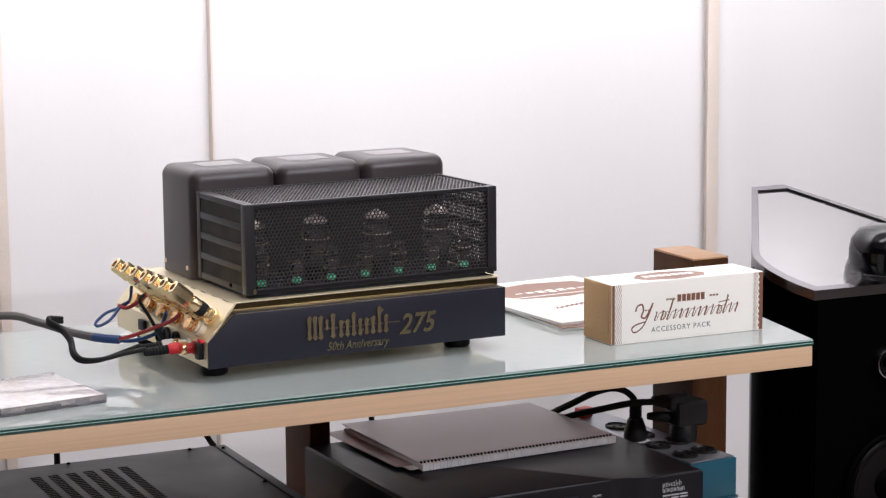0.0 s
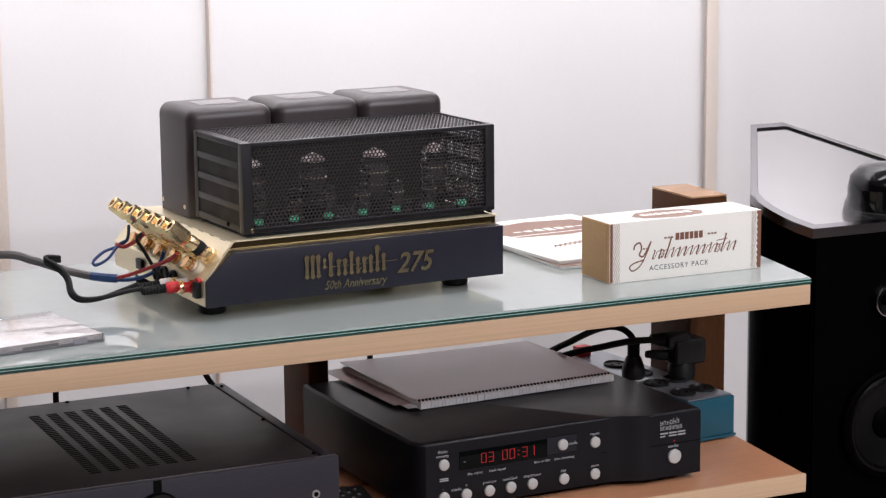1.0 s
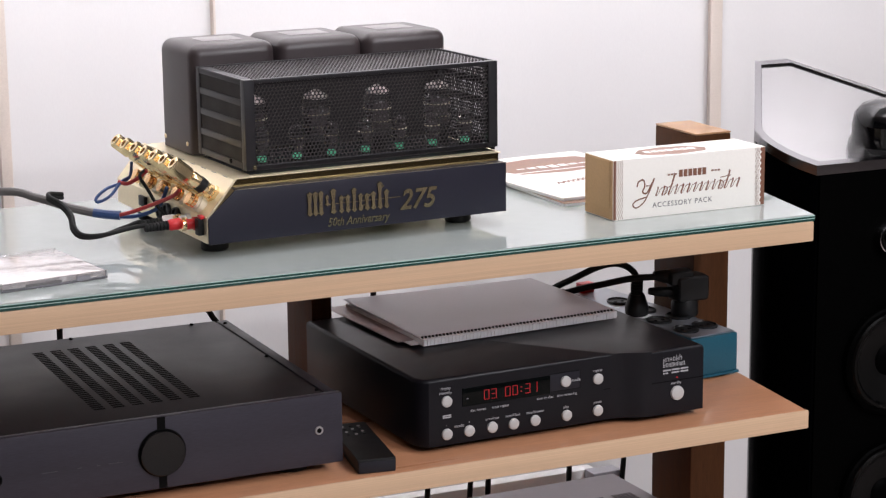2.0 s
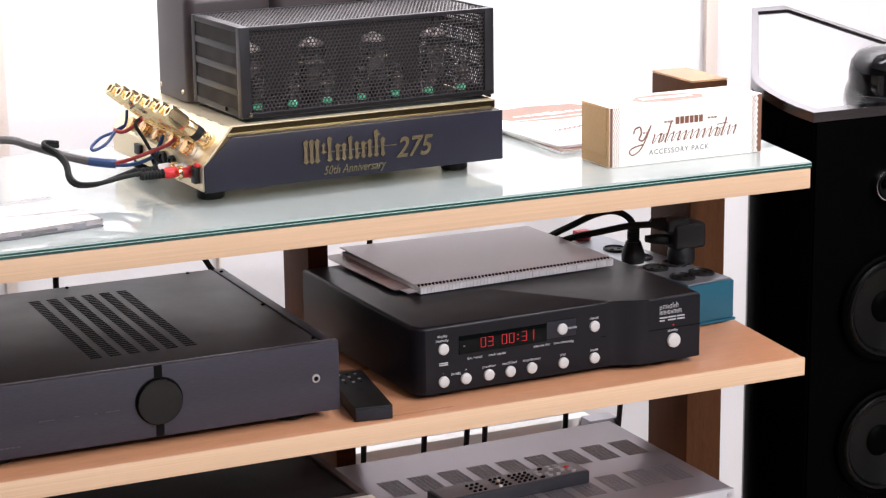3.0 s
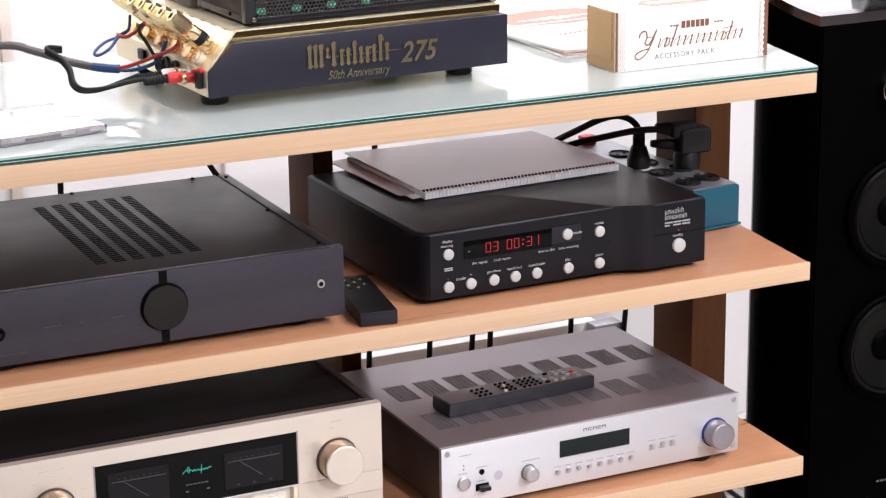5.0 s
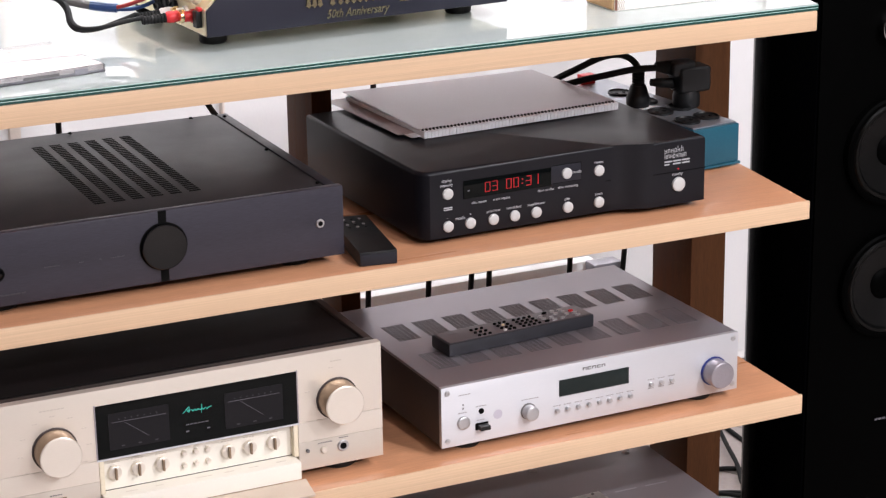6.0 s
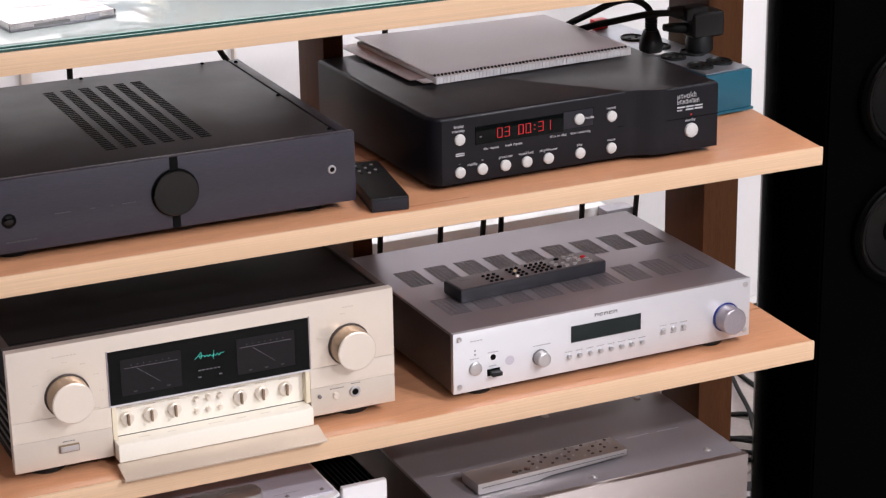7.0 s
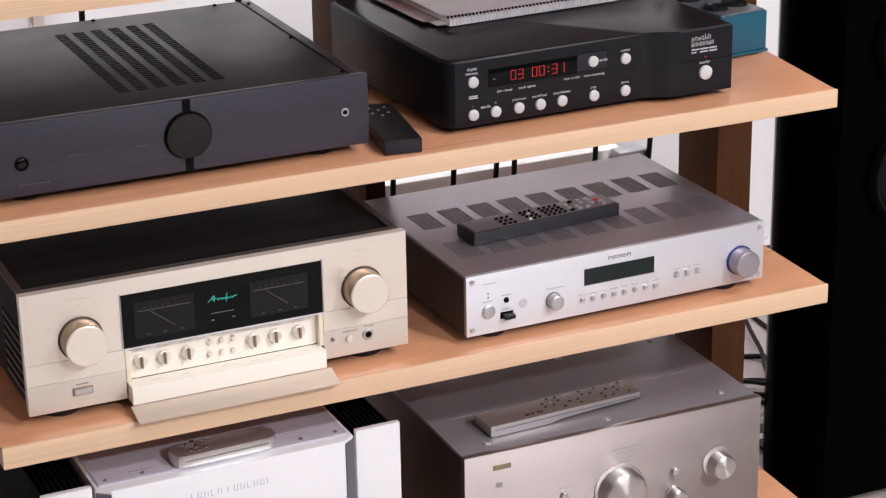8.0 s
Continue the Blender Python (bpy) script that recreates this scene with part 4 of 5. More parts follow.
button(CDP, ml(0.5885), 0.0345, 0.009, M_button, 0.004, y=fy)
lettering("standby", 0.005, ml(0.5885) - 0.0088, fy, 0.0462, M_ink, CDP, depth=0.0002)
part("red_light", turned(bmesh.new(), [(0.0012, 0), (0.001, 0.0008)], pose(ml(0.5885), fy, 0.0545) @ FRONT, 12), M_reddigit, CDP)
# maker's sign as plain strokes
bm = bmesh.new()
for row, z in ((0, 0.0765), (1, 0.0695)):
    x = ml(0.568)
    for i in range(6 if row == 0 else 8):
        w = 0.0043 if row == 0 else 0.0037
        tall = 0.0075 if (row == 0 and i in (4, 5)) or (row == 1 and i == 0) else 0.0048
        box(bm, x, x + 0.0006, fy - 0.0004, fy, z, z + tall)
        box(bm, x + w * 0.6, x + w * 0.6 + 0.0006, fy - 0.0004, fy, z, z + 0.0048)
        box(bm, x, x + w * 0.75, fy - 0.0004, fy, z + (0.0044 if i % 2 else 0.0022), z + (0.0051 if i % 2 else 0.0029))
        if i % 3 == 0:
            box(bm, x, x + w * 0.75, fy - 0.0004, fy, z, z + 0.0007)
        x += w * 1.12
part("maker_sign", bm, M_ink, CDP, "white line sign")
bars(CDP, ml(0.568), 0.0645, 0.037, 0.0018, M_ink, 3, 0.12, y=fy)
bars(CDP, ml(0.568), 0.0608, 0.007, 0.0018, M_ink, 2, 0.2, y=fy)
bars(CDP, ml(0.5805), 0.0608, 0.0245, 0.0018, M_ink, 2, 0.2, y=fy)

# ---- spiral notebook on the player ----
NB = thing("notebook", "spiral bound notebook with grey glossy cover and loose sheets", "notebook", pose(0.305, 0.1955, 0.7882, 0, 0, 3.4))
part("page_block", bx(0.002, 0.292, -0.0045, 0.219, 0.0006, 0.0094, bevel=0.0006), M_page, NB)


def cover_sheet(x0, x1, y0, y1, z, curl, mat, name, label=""):
    bm = bmesh.new()
    nx, ny = 14, 10
    for s in (0, 1):
        g = [[bm.verts.new((x0 + (x1 - x0) * i / nx, y0 + (y1 - y0) * j / ny,
                            z + 0.0008 * s + curl * (1 - i / nx) ** 3 * (0.35 + 0.65 * j / ny) + 0.0015 * math.sin(2.6 * i / nx + 1.0) * (j / ny))) for j in range(ny + 1)] for i in range(nx + 1)]
        for i in range(nx):
            for j in range(ny):
                bm.faces.new((g[i][j], g[i + 1][j], g[i + 1][j + 1], g[i][j + 1]))
    return part(name, bm, mat, NB, label)


cover_sheet(-0.001, 0.294, 0.0035, 0.222, 0.0095, 0.004, M_cover, "cover", "grey glossy plastic cover")
cover_sheet(-0.022, 0.1, 0.02, 0.226, 0.0035, -0.001, M_loose, "loose_sheet", "pinkish loose sheet")
cover_sheet(-0.012, 0.1, 0.002, 0.2, 0.0022, -0.0006, M_page, "loose_sheet")
for k in range(56):
    part("page_tooth", bx(0.0022 + 0.00515 * k, 0.006 + 0.00515 * k, -0.0058, -0.0044, 0.0008, 0.0094), M_page, NB)
for k in range(56):
    part("spiral_ring", turned(bmesh.new(), [(0.0021, -0.0008), (0.0024, -0.0005), (0.0024, 0.0005), (0.0021, 0.0008)], pose(0.004 + 0.00515 * k, 0.0018, 0.0098, 0, 90, 0), 10), M_plastic, NB)

# ---- small remote on the second shelf ----
RC = thing("remote_control", "slim black remote control with a few silver buttons", "remote control", pose(0.143, 0.017, 0.6954, 0, 0, -9))
part("body", bx(0, 0.046, 0, 0.15, 0, 0.0175, bevel=0.002), M_plastic, RC)
part("end_cap", bx(0.001, 0.045, -0.0012, 0.0004, 0.001, 0.0145, bevel=0.0004), M_black, RC)
for i in range(3):
    for j in range(4):
        part("button", turned(bmesh.new(), [(0.002, 0), (0.002, 0.0008), (0.001, 0.001)], pose(0.013 + 0.01 * i, 0.1 + 0.011 * j, 0.0175), 12), M_silverknob if (i + j) % 2 else M_plastic, RC)

# ---- mains distributor behind the player ----
PD = thing("mains_distributor", "teal and grey mains distributor box with black sockets", "power strip", pose(0.6945, 0.178, 0.6954, 0, 0, 6))
part("case", bx(0, 0.077, 0, 0.32, 0.006, 0.0585, bevel=0.002), M_teal, PD, "teal enamelled case")
part("lid", bx(0.002, 0.075, 0.004, 0.316, 0.0585, 0.0605, bevel=0.0008), M_alu, PD, "bare grey metal lid")
part("base_flange", bx(-0.002, 0.079, -0.002, 0.322, 0.003, 0.006), M_teal, PD)
for y in (0.02, 0.3):
    for x in (0.012, 0.065):
        foot(PD, x, y, 0.008, 0.0032)
for x, y in ((0.056, 0.045), (0.02, 0.04), (0.056, 0.105), (0.02, 0.1), (0.038, 0.16), (0.038, 0.22)):
    s = part("socket", turned(bmesh.new(), [(0.0195, 0), (0.0195, 0.0025), (0.0175, 0.0035), (0.0165, 0.001), (0.004, 0.001)], pose(x, y, 0.0605) @ Matrix.Diagonal((0.85, 1, 1, 1)), 24), M_plastic, PD)
    for d in (-0.006, 0.006):
        part("contact", turned(bmesh.new(), [(0.0025, 0), (0.0025, 0.0008)], pose(x + d, y, 0.0615), 10), M_slot, s)
part("switch", bx(0.022, 0.045, 0.29, 0.305, 0.0605, 0.075, bevel=0.002), M_red, PD, "red rocker switch")
part("paper_label", bx(0.008, 0.03, 0.125, 0.155, 0.0605, 0.0609), M_page, PD)


def mains_plug(label, x, y, z, points, big=True):
    top = thing("mains_plug", label, "plug", pose(x, y, z), "plugs in the distributor")
    if big:
        part("body", turned(bmesh.new(), [(0.017, 0), (0.019, 0.003), (0.019, 0.016), (0.0165, 0.026)], pose(0.006, 0, 0), 20), M_plastic, top)
        part("head", bx(-0.014, 0.036, -0.018, 0.018, 0.022, 0.058, bevel=0.007, seg=3), M_plastic, top)
        part("shoulder", bx(-0.024, 0.014, -0.0135, 0.0135, 0.046, 0.066, bevel=0.006, seg=3), M_plastic, top)
        part("gland", turned(bmesh.new(), [(0.009, 0), (0.0095, 0.008), (0.0062, 0.024)], pose(-0.018, 0, 0.057, 0, -82, -12), 16), M_rubber, top)
        part("second_gland", turned(bmesh.new(), [(0.0075, 0), (0.007, 0.02), (0.0048, 0.034)], pose(-0.012, 0.004, 0.034, 0, -84, -10), 16), M_rubber, top)
    else:
        part("body", turned(bmesh.new(), [(0.0155, 0), (0.0165, 0.004), (0.0165, 0.012), (0.0105, 0.03)], pose(0, 0, 0), 20), M_plastic, top)
        part("neck", turned(bmesh.new(), sum([[(0.0088, 0.03 + 0.004 * i), (0.0088, 0.0322 + 0.004 * i), (0.0068, 0.0326 + 0.004 * i), (0.0068, 0.0338 + 0.004 * i)] for i in range(5)], []), pose(0, 0, 0), 16), M_rubber, top, "ribbed rubber neck")
    part("cable", tube(bmesh.new(), points, 0.0046), M_rubber, top)


mains_plug("big black angled mains plug in the distributor", 0.746, 0.292, 0.7562, [(-0.035, 0.002, 0.0585), (-0.07, 0.012, 0.058), (-0.105, 0.03, 0.05), (-0.135, 0.06, 0.038), (-0.15, 0.12, 0.012), (-0.152, 0.2, -0.03)])
mains_plug("black mains plug with ribbed neck and arched cable", 0.6945, 0.325, 0.7562, [(0, 0, 0.045), (-0.003, 0.0, 0.058), (-0.016, 0.0, 0.07), (-0.036, 0.0, 0.0765), (-0.06, 0.004, 0.073), (-0.085, 0.02, 0.058), (-0.1, 0.07, 0.03), (-0.106, 0.15, -0.02)], False)

# ---- black amplifier on the second shelf ----
BA = thing("integrated_amplifier", "wide black amplifier with round recessed knob and slotted lid", "amplifier", pose(-0.0868, 0.0367, 0.6954))
bm = bx(-0.22, 0.2198, 0, 0.012, 0.0119, 0.0961, bevel=0.0022)
part("front_panel", bm, M_facia, BA, "thick brushed black front panel")
part("body", bx(-0.215, 0.208, 0.0122, 0.39, 0.012, 0.0935, bevel=0.0012), M_blacktop, BA)
part("lid", bx(-0.213, 0.199, 0.0125, 0.392, 0.0936, 0.0958, bevel=0.0006), M_blacktop, BA, "black slotted lid")
part("side_cheek", bx(0.2025, 0.2155, 0.0122, 0.391, 0.012, 0.0958, bevel=0.001), M_black, BA)
for x in (-0.18, 0.17):
    for y in (0.04, 0.35):
        foot(BA, x, y, 0.02, 0.012)
for c in range(6):
    bm = bmesh.new()
    for r in range(34):
        y = 0.06 + 0.0083 * r
        x0 = -0.0595 + 0.0226 * c
        box(bm, x0, x0 + 0.0135, y, y + 0.0042, 0.09585, 0.0961)
    part("vent", bm, M_slot, BA)
for x, y in ((0.207, 0.372), (0.165, 0.385), (0.003, 0.385), (0.197, 0.19), (0.197, 0.022), (-0.16, 0.385)):
    screw(BA, x, y, 0.0959, 0.0022, M_slot)
part("knob_groove", bx(-0.0048, 0.0048, -0.0004, 0.0006, 0.0125, 0.096), M_slot, BA)
part("knob_well", turned(bmesh.new(), [(0.028, 0), (0.028, 0.0008), (0.027, 0.0009)], pose(0, 0, 0.0545) @ FRONT, 48), M_slot, BA)
part("volume_knob", turned(bmesh.new(), [(0.0265, 0.0005), (0.0265, 0.005), (0.0255, 0.006), (0.015, 0.0066), (0.002, 0.0068)], pose(0, 0, 0.0545) @ FRONT, 56), M_blackgloss, BA, "large glossy black knob")
jack(BA, 0.1897, 0.054, 0.0052, 0.0)
sensor = part("sensor", turned(bmesh.new(), [(0.0082, 0), (0.0082, 0.0007), (0.007, 0.001), (0.0062, 0.0002), (0.001, 0.0002)], pose(-0.19, 0, 0.0495) @ FRONT, 28), M_slot, BA)
part("lens", turned(bmesh.new(), [(0.006, 0.0003), (0.0045, 0.0016), (0.002, 0.002)], pose(-0.19, 0, 0.0495) @ FRONT, 24), M_blackgloss, sensor)
for x, w in ((-0.138, 0.018), (-0.098, 0.005), (-0.075, 0.003), (-0.062, 0.016)):
    bars(BA, x, 0.0495, w, 0.0009, M_dim, 1, y=0.0)
bars(BA, -0.195, 0.024, 0.035, 0.0016, M_dim, 6, y=0.0)

# ---- champagne amplifier on the third shelf ----
AC = thing("integrated_amplifier", "champagne gold amplifier with dark meter window and open flap", "amplifier", pose(-0.0597, 0.0353, 0.4298))
bm = bmesh.new()
z0, z1 = 0.0147, 0.1617
AX0, AX1 = -0.2347, 0.2347
RX0, RX1 = -0.1185, 0.125  # recess
for b in ((AX0, AX1, 0.0762, z1), (AX0, RX0 - 0.0005, 0.0507, 0.076), (RX1 + 0.0005, AX1, 0.0507, 0.076)):
    box(bm, b[0], b[1], 0, 0.012, b[2], b[3], bevel=0.0007)
part("front_panel", bm, M_champ, AC, "champagne gold anodised front panel")
for a, b in ((AX0, RX0 - 0.0005), (RX1 + 0.0005, AX1)):
    part("lower_panel", bx(a, b, 0.0002, 0.012, z0, 0.0505, bevel=0.0007), M_champlow, AC, "slightly darker lower strip")
part("body", bx(AX0 + 0.006, AX1 - 0.006, 0.0122, 0.39, z0, z1 - 0.006, bevel=0.001), M_lidblack, AC)
part("top_cover", bx(AX0 + 0.012, AX1 - 0.012, 0.04, 0.386, z1 - 0.006, z1 - 0.0045, bevel=0.0006), M_lidblack, AC)
for a, b in ((AX0 + 0.002, AX0 + 0.011), (AX1 - 0.011, AX1 - 0.002)):
    part("top_rail", bx(a, b, 0.0262, 0.386, z1 - 0.006, z1 - 0.0015, bevel=0.0008), M_brown, AC)
part("top_bezel", bx(AX0 + 0.002, AX1 - 0.002, 0.0122, 0.026, z1 - 0.006, z1 - 0.0015, bevel=0.0008), M_brown, AC)
for k in range(14):
    part("side_slot", bx(AX0 + 0.0052, AX0 + 0.0062, 0.03 + 0.0001, 0.12, z0 + 0.012 + 0.006 * k, z0 + 0.0145 + 0.006 * k), M_slot if k % 2 else M_greyink, AC)
for x in (-0.19, 0.19):
    for y in (0.04, 0.35):
        foot(AC, x, y, 0.024, 0.0147, M_plastic)
win = part("meter_window", bx(-0.1195, 0.125, -0.0006, 0.001, 0.0772, 0.1428, bevel=0.0003), M_screen, AC, "dark glass meter window")
part("window_trim", bx(-0.121, 0.1265, -0.0012, 0.0008, 0.0752, 0.0771), M_silver, win)
for a, b in ((-0.121, -0.1196), (0.1251, 0.1265)):
    part("window_trim", bx(a, b, -0.0012, 0.0008, 0.0772, 0.1442), M_steel, win)
for x in (-0.105, 0.035):
    mt = part("meter", bx(x, x + 0.072, -0.0012, -0.0007, 0.0865, 0.131), M_meter, win)
    part("scale_bar", bx(x + 0.004, x + 0.068, -0.0015, -0.0012, 0.1198, 0.1204), M_faint, mt)
    bm = bmesh.new()
    prism(bm, [(0, 0), (0.0008, 0), (-0.0265, 0.0215), (-0.0273, 0.0215)], 0.0003, pose(x + 0.046, -0.0012, 0.0972) @ FRONT)
    part("needle", bm, M_faint, mt)
    for i in range(7):
        part("tick", bx(x + 0.012 + 0.0075 * i, x + 0.0131 + 0.0075 * i, -0.0014, -0.0012, 0.1225, 0.124), M_dim, mt)
    for i in range(3):
        part("scale_figure", bx(x + 0.014 + 0.02 * i, x + 0.018 + 0.02 * i, -0.0014, -0.0012, 0.0897, 0.091), M_dim, mt)
wave = [(-0.0165, 0.1155), (-0.012, 0.1195), (-0.0085, 0.1228), (-0.0085, 0.116), (-0.0105, 0.1185), (-0.005, 0.1185)]
wave += [(-0.004 + 0.0022 * i, 0.1165 + (0.0022 if i % 2 else 0.0)) for i in range(10)] + [(0.0195, 0.1185)]
part("lit_sign", tube(bmesh.new(), [(x, -0.0008, z) for x, z in wave], 0.00035, 6, 6), M_cyan, win, "glowing turquoise script sign")
part("lit_sign", tube(bmesh.new(), [(0.0072, -0.0008, 0.1235), (0.0066, -0.0008, 0.1175), (0.006, -0.0008, 0.1125)], 0.0003, 6, 4), M_cyan, win)
bars(win, -0.013, 0.1005, 0.027, 0.0013, M_faint, 6, y=-0.0007)
for x in (-0.0135, 0.012):
    bars(win, x, 0.092, 0.004, 0.0016, M_faint, 1, y=-0.0007)
# recess with small controls
part("recess_back", bx(RX0, RX1, 0.010, 0.0118, 0.034, 0.0758), M_champpale, AC)
part("recess_cheek", bx(RX1 - 0.0055, RX1, 0.0, 0.0098, 0.034, 0.0745, bevel=0.0004), M_ivory, AC)
part("recess_cheek", bx(RX0, RX0 + 0.0055, 0.0, 0.0098, 0.034, 0.0745, bevel=0.0004), M_ivory, AC)
part("ledge", bx(RX0 + 0.001, RX1 - 0.003, -0.016, 0.0098, 0.0115, 0.0335, bevel=0.0012), M_champpale, AC)
bm = bmesh.new()
prism(bm, [(0.0, 0.0), (0.0, -0.0025), (-0.03, -0.0105), (-0.0305, -0.0082)], RX1 - RX0 + 0.004, pose(RX0 - 0.002, -0.0162, 0.0112) @ Matrix(((0, 0, 1, 0), (1, 0, 0, 0), (0, 1, 0, 0), (0, 0, 0, 1))), bevel=0.0005)
part("flap", bm, M_flap, AC, "open hinged champagne flap")
for x in (-0.099, -0.071, -0.042, 0.039, 0.066, 0.096):
    k = part("small_knob", turned(bmesh.new(), [(0.0078, 0), (0.0078, 0.006), (0.007, 0.0065)], pose(x, 0.0098, 0.0555) @ FRONT, 28), M_champ, AC)
    part("grip", bx(x - 0.0012, x + 0.0012, -0.0015, 0.0034, 0.0487, 0.0623, bevel=0.0004), M_tanmetal, k)
    bars(AC, x - 0.007, 0.0665, 0.014, 0.0012, M_champlow, 4, y=0.0099)
for x in (-0.0145, 0.0, 0.0145):
    for z in (0.0475, 0.0625):
        button(AC, x, z, 0.0033, M_champ, 0.005, y=0.0098)
for x, w in ((-0.09, 0.014), (-0.055, 0.01), (-0.005, 0.02), (0.03, 0.012), (0.06, 0.012), (0.095, 0.012)):
    bm = bmesh.new()
    box(bm, x, x + w, -0.004, -0.0028, 0.0335, 0.0337)
    part("ledge_print", bm, M_champlow, AC)
for x in (-0.1685, 0.176):
    # side darker than the face: shade and shelf reflection held in the colour
    dl = knob(AC, x, 0.1, 0.0245, 0.0262, M_dialside, "dial", flange=0.002, face=M_brown, mark=False, label="large champagne gold dial", edge=0.001)
    part("dial_face", turned(bmesh.new(), [(0.0243, 0.0255), (0.0243, 0.0268), (0.0232, 0.0276), (0.01, 0.0278)], pose(x, 0, 0.1) @ FRONT), M_champ, dl, "satin champagne face")
    for i in range(9 if x < 0 else 2):
        a = radians(215 - 31 * i) if x < 0 else radians(100 + 60 * i)
        bars(AC, x + 0.04 * math.cos(a) - 0.003, 0.1 + 0.04 * math.sin(a), 0.006, 0.001, M_champlow, 2)
bars(AC, -0.183, 0.1475, 0.028, 0.0014, M_champlow, 7)
bars(AC, 0.169, 0.147, 0.014, 0.0014, M_champlow, 4)
pw = part("power_button", bx(-0.183, -0.159, -0.0018, 0.0, 0.031, 0.0405, bevel=0.0008), M_tanmetal, AC)
part("button_face", bx(-0.1815, -0.1605, -0.004, -0.0018, 0.0325, 0.039, bevel=0.0008), M_silverknob, pw)
bars(AC, -0.178, 0.0435, 0.014, 0.0012, M_greyink, 5)
jack(AC, 0.182, 0.0377, 0.0072)
button(AC, 0.157, 0.0373, 0.004, M_champ, 0.004)
button(AC, 0.136, 0.0395, 0.0022, M_greyink, 0.004)
bars(AC, 0.15, 0.0455, 0.018, 0.001, M_greyink, 6)
bars(AC, 0.177, 0.0478, 0.012, 0.001, M_greyink, 4)

# ---- silver amplifier on the third shelf ----
RO = thing("integrated_amplifier", "slim silver amplifier with grey vented lid and blue-ringed dial", "amplifier", pose(0.4645, 0.03, 0.4298, 0, 0, 0.98))
RX = 0.2152
part("front_panel", bx(-RX, RX, 0, 0.007, 0.0111, 0.0902, bevel=0.0007), M_silver, RO, "brushed silver front panel")
part("body", bx(-RX + 0.001, RX - 0.001, 0.0072, 0.318, 0.0111, 0.0855, bevel=0.001), M_brown, RO)
lid = part("lid", bx(-RX + 0.0005, RX - 0.0005, 0.0074, 0.3185, 0.0857, 0.0899, bevel=0.0012), M_steel, RO, "grey steel vented lid")
for x in (-0.17, 0.17):
    for y in (0.03, 0.28):
        foot(RO, x, y, 0.02, 0.0112, M_plastic)
for i in range(9):
    for y0, y1 in ((0.176, 0.236), (0.062, 0.122)):
        bm = bmesh.new()
        x0 = -0.1885 + 0.0438 * i
        for c in range(5):
            for r in range(14):
                box(bm, x0 + 0.0064 * c, x0 + 0.0064 * c + 0.0056, y0 + 0.0043 * r, y0 + 0.0043 * r + 0.0029, 0.09, 0.0902)
        part("vent", bm, M_vent, lid)
for x in (-RX + 0.008, RX - 0.008):
    for z in (0.0195, 0.0825):
        screw(RO, x, 0, z, 0.003, M_silverknob, False)
rx = lambda x: x - 0.4645
ds = part("display", bx(rx(0.4135), rx(0.5147), -0.0006, 0.0004, 0.0492, 0.0712, bevel=0.0002), M_lcd, RO, "dark display window")
part("display_trim", bx(rx(0.4137), rx(0.5145), -0.0009, -0.0006, 0.0492, 0.0497), M_greyink, ds)
dial = knob(RO, rx(0.643), 0.0425, 0.0178, 0.022, M_steel, "volume_dial", mark=False, label="silver volume dial with blue ring")
part("blue_ring", turned(bmesh.new(), [(0.0197, 0), (0.0197, 0.0014), (0.0179, 0.0016)], pose(rx(0.643), 0, 0.0425) @ FRONT, 40), M_bluering, dial, "blue ring")
knob(RO, rx(0.3695), 0.0385, 0.0095, 0.013, M_silverknob, "selector_knob", flange=0.0012, face=M_greyink, mark=False)
button(RO, rx(0.279), 0.0405, 0.0085, M_silverknob, 0.004, "power_button")
part("input_jack", turned(bmesh.new(), [(0.0038, 0), (0.0036, 0.0008), (0.001, 0.0009)], pose(rx(0.304), 0, 0.0512) @ FRONT, 18), M_slot, RO)
us = part("usb_port", bx(rx(0.2955), rx(0.3135), -0.0006, 0.0003, 0.027, 0.036, bevel=0.0003), M_slot, RO)
tagged(part("usb_stick", bx(rx(0.298), rx(0.312), -0.011, -0.0006, 0.0288, 0.0342, bevel=0.001), M_plastic, us, "small black stick"), "")
part("sticker", turned(bmesh.new(), [(0.0062, 0), (0.0062, 0.0002)], pose(rx(0.327), 0, 0.0425) @ FRONT, 24), M_topplate, RO, "round pale blue sticker")
for i in range(8):
    x = rx(0.4105 + 0.0152 * i)
    button(RO, x, 0.0315, 0.0031, M_silverknob, 0.0045)
    bars(RO, x - 0.005, 0.0375, 0.01, 0.0009, M_softink, 3)
for i in range(3):
    x = rx(0.548 + 0.0153 * i)
    button(RO, x, 0.0415, 0.0031, M_silverknob, 0.0045)
    bars(RO, x - 0.005, 0.0475, 0.01, 0.0009, M_softink, 3)
    bars(RO, x - 0.004, 0.0355, 0.008, 0.0008, M_softink, 2)
bm = bmesh.new()
for i in range(5):
    x = rx(0.4475 + 0.0068 * i)
    box(bm, x, x + 0.0012, -0.0004, 0, 0.0785, 0.0822)
    box(bm, x, x + 0.0052, -0.0004, 0, 0.0812, 0.0824)
    if i % 2 == 0:
        box(bm, x + 0.0042, x + 0.0052, -0.0004, 0, 0.0785, 0.0822)
    else:
        box(bm, x, x + 0.0052, -0.0004, 0, 0.0784, 0.0793)
part("maker_sign", bm, M_greyink, RO, "dark sign in plain strokes")
for x, z, w, n in ((0.272, 0.053, 0.012, 4), (0.297, 0.0575, 0.014, 4), (0.298, 0.0395, 0.01, 3), (0.36, 0.054, 0.024, 7), (0.273, 0.0765, 0.016, 4)):
    bars(RO, rx(x), z, w, 0.001, M_softink, n)
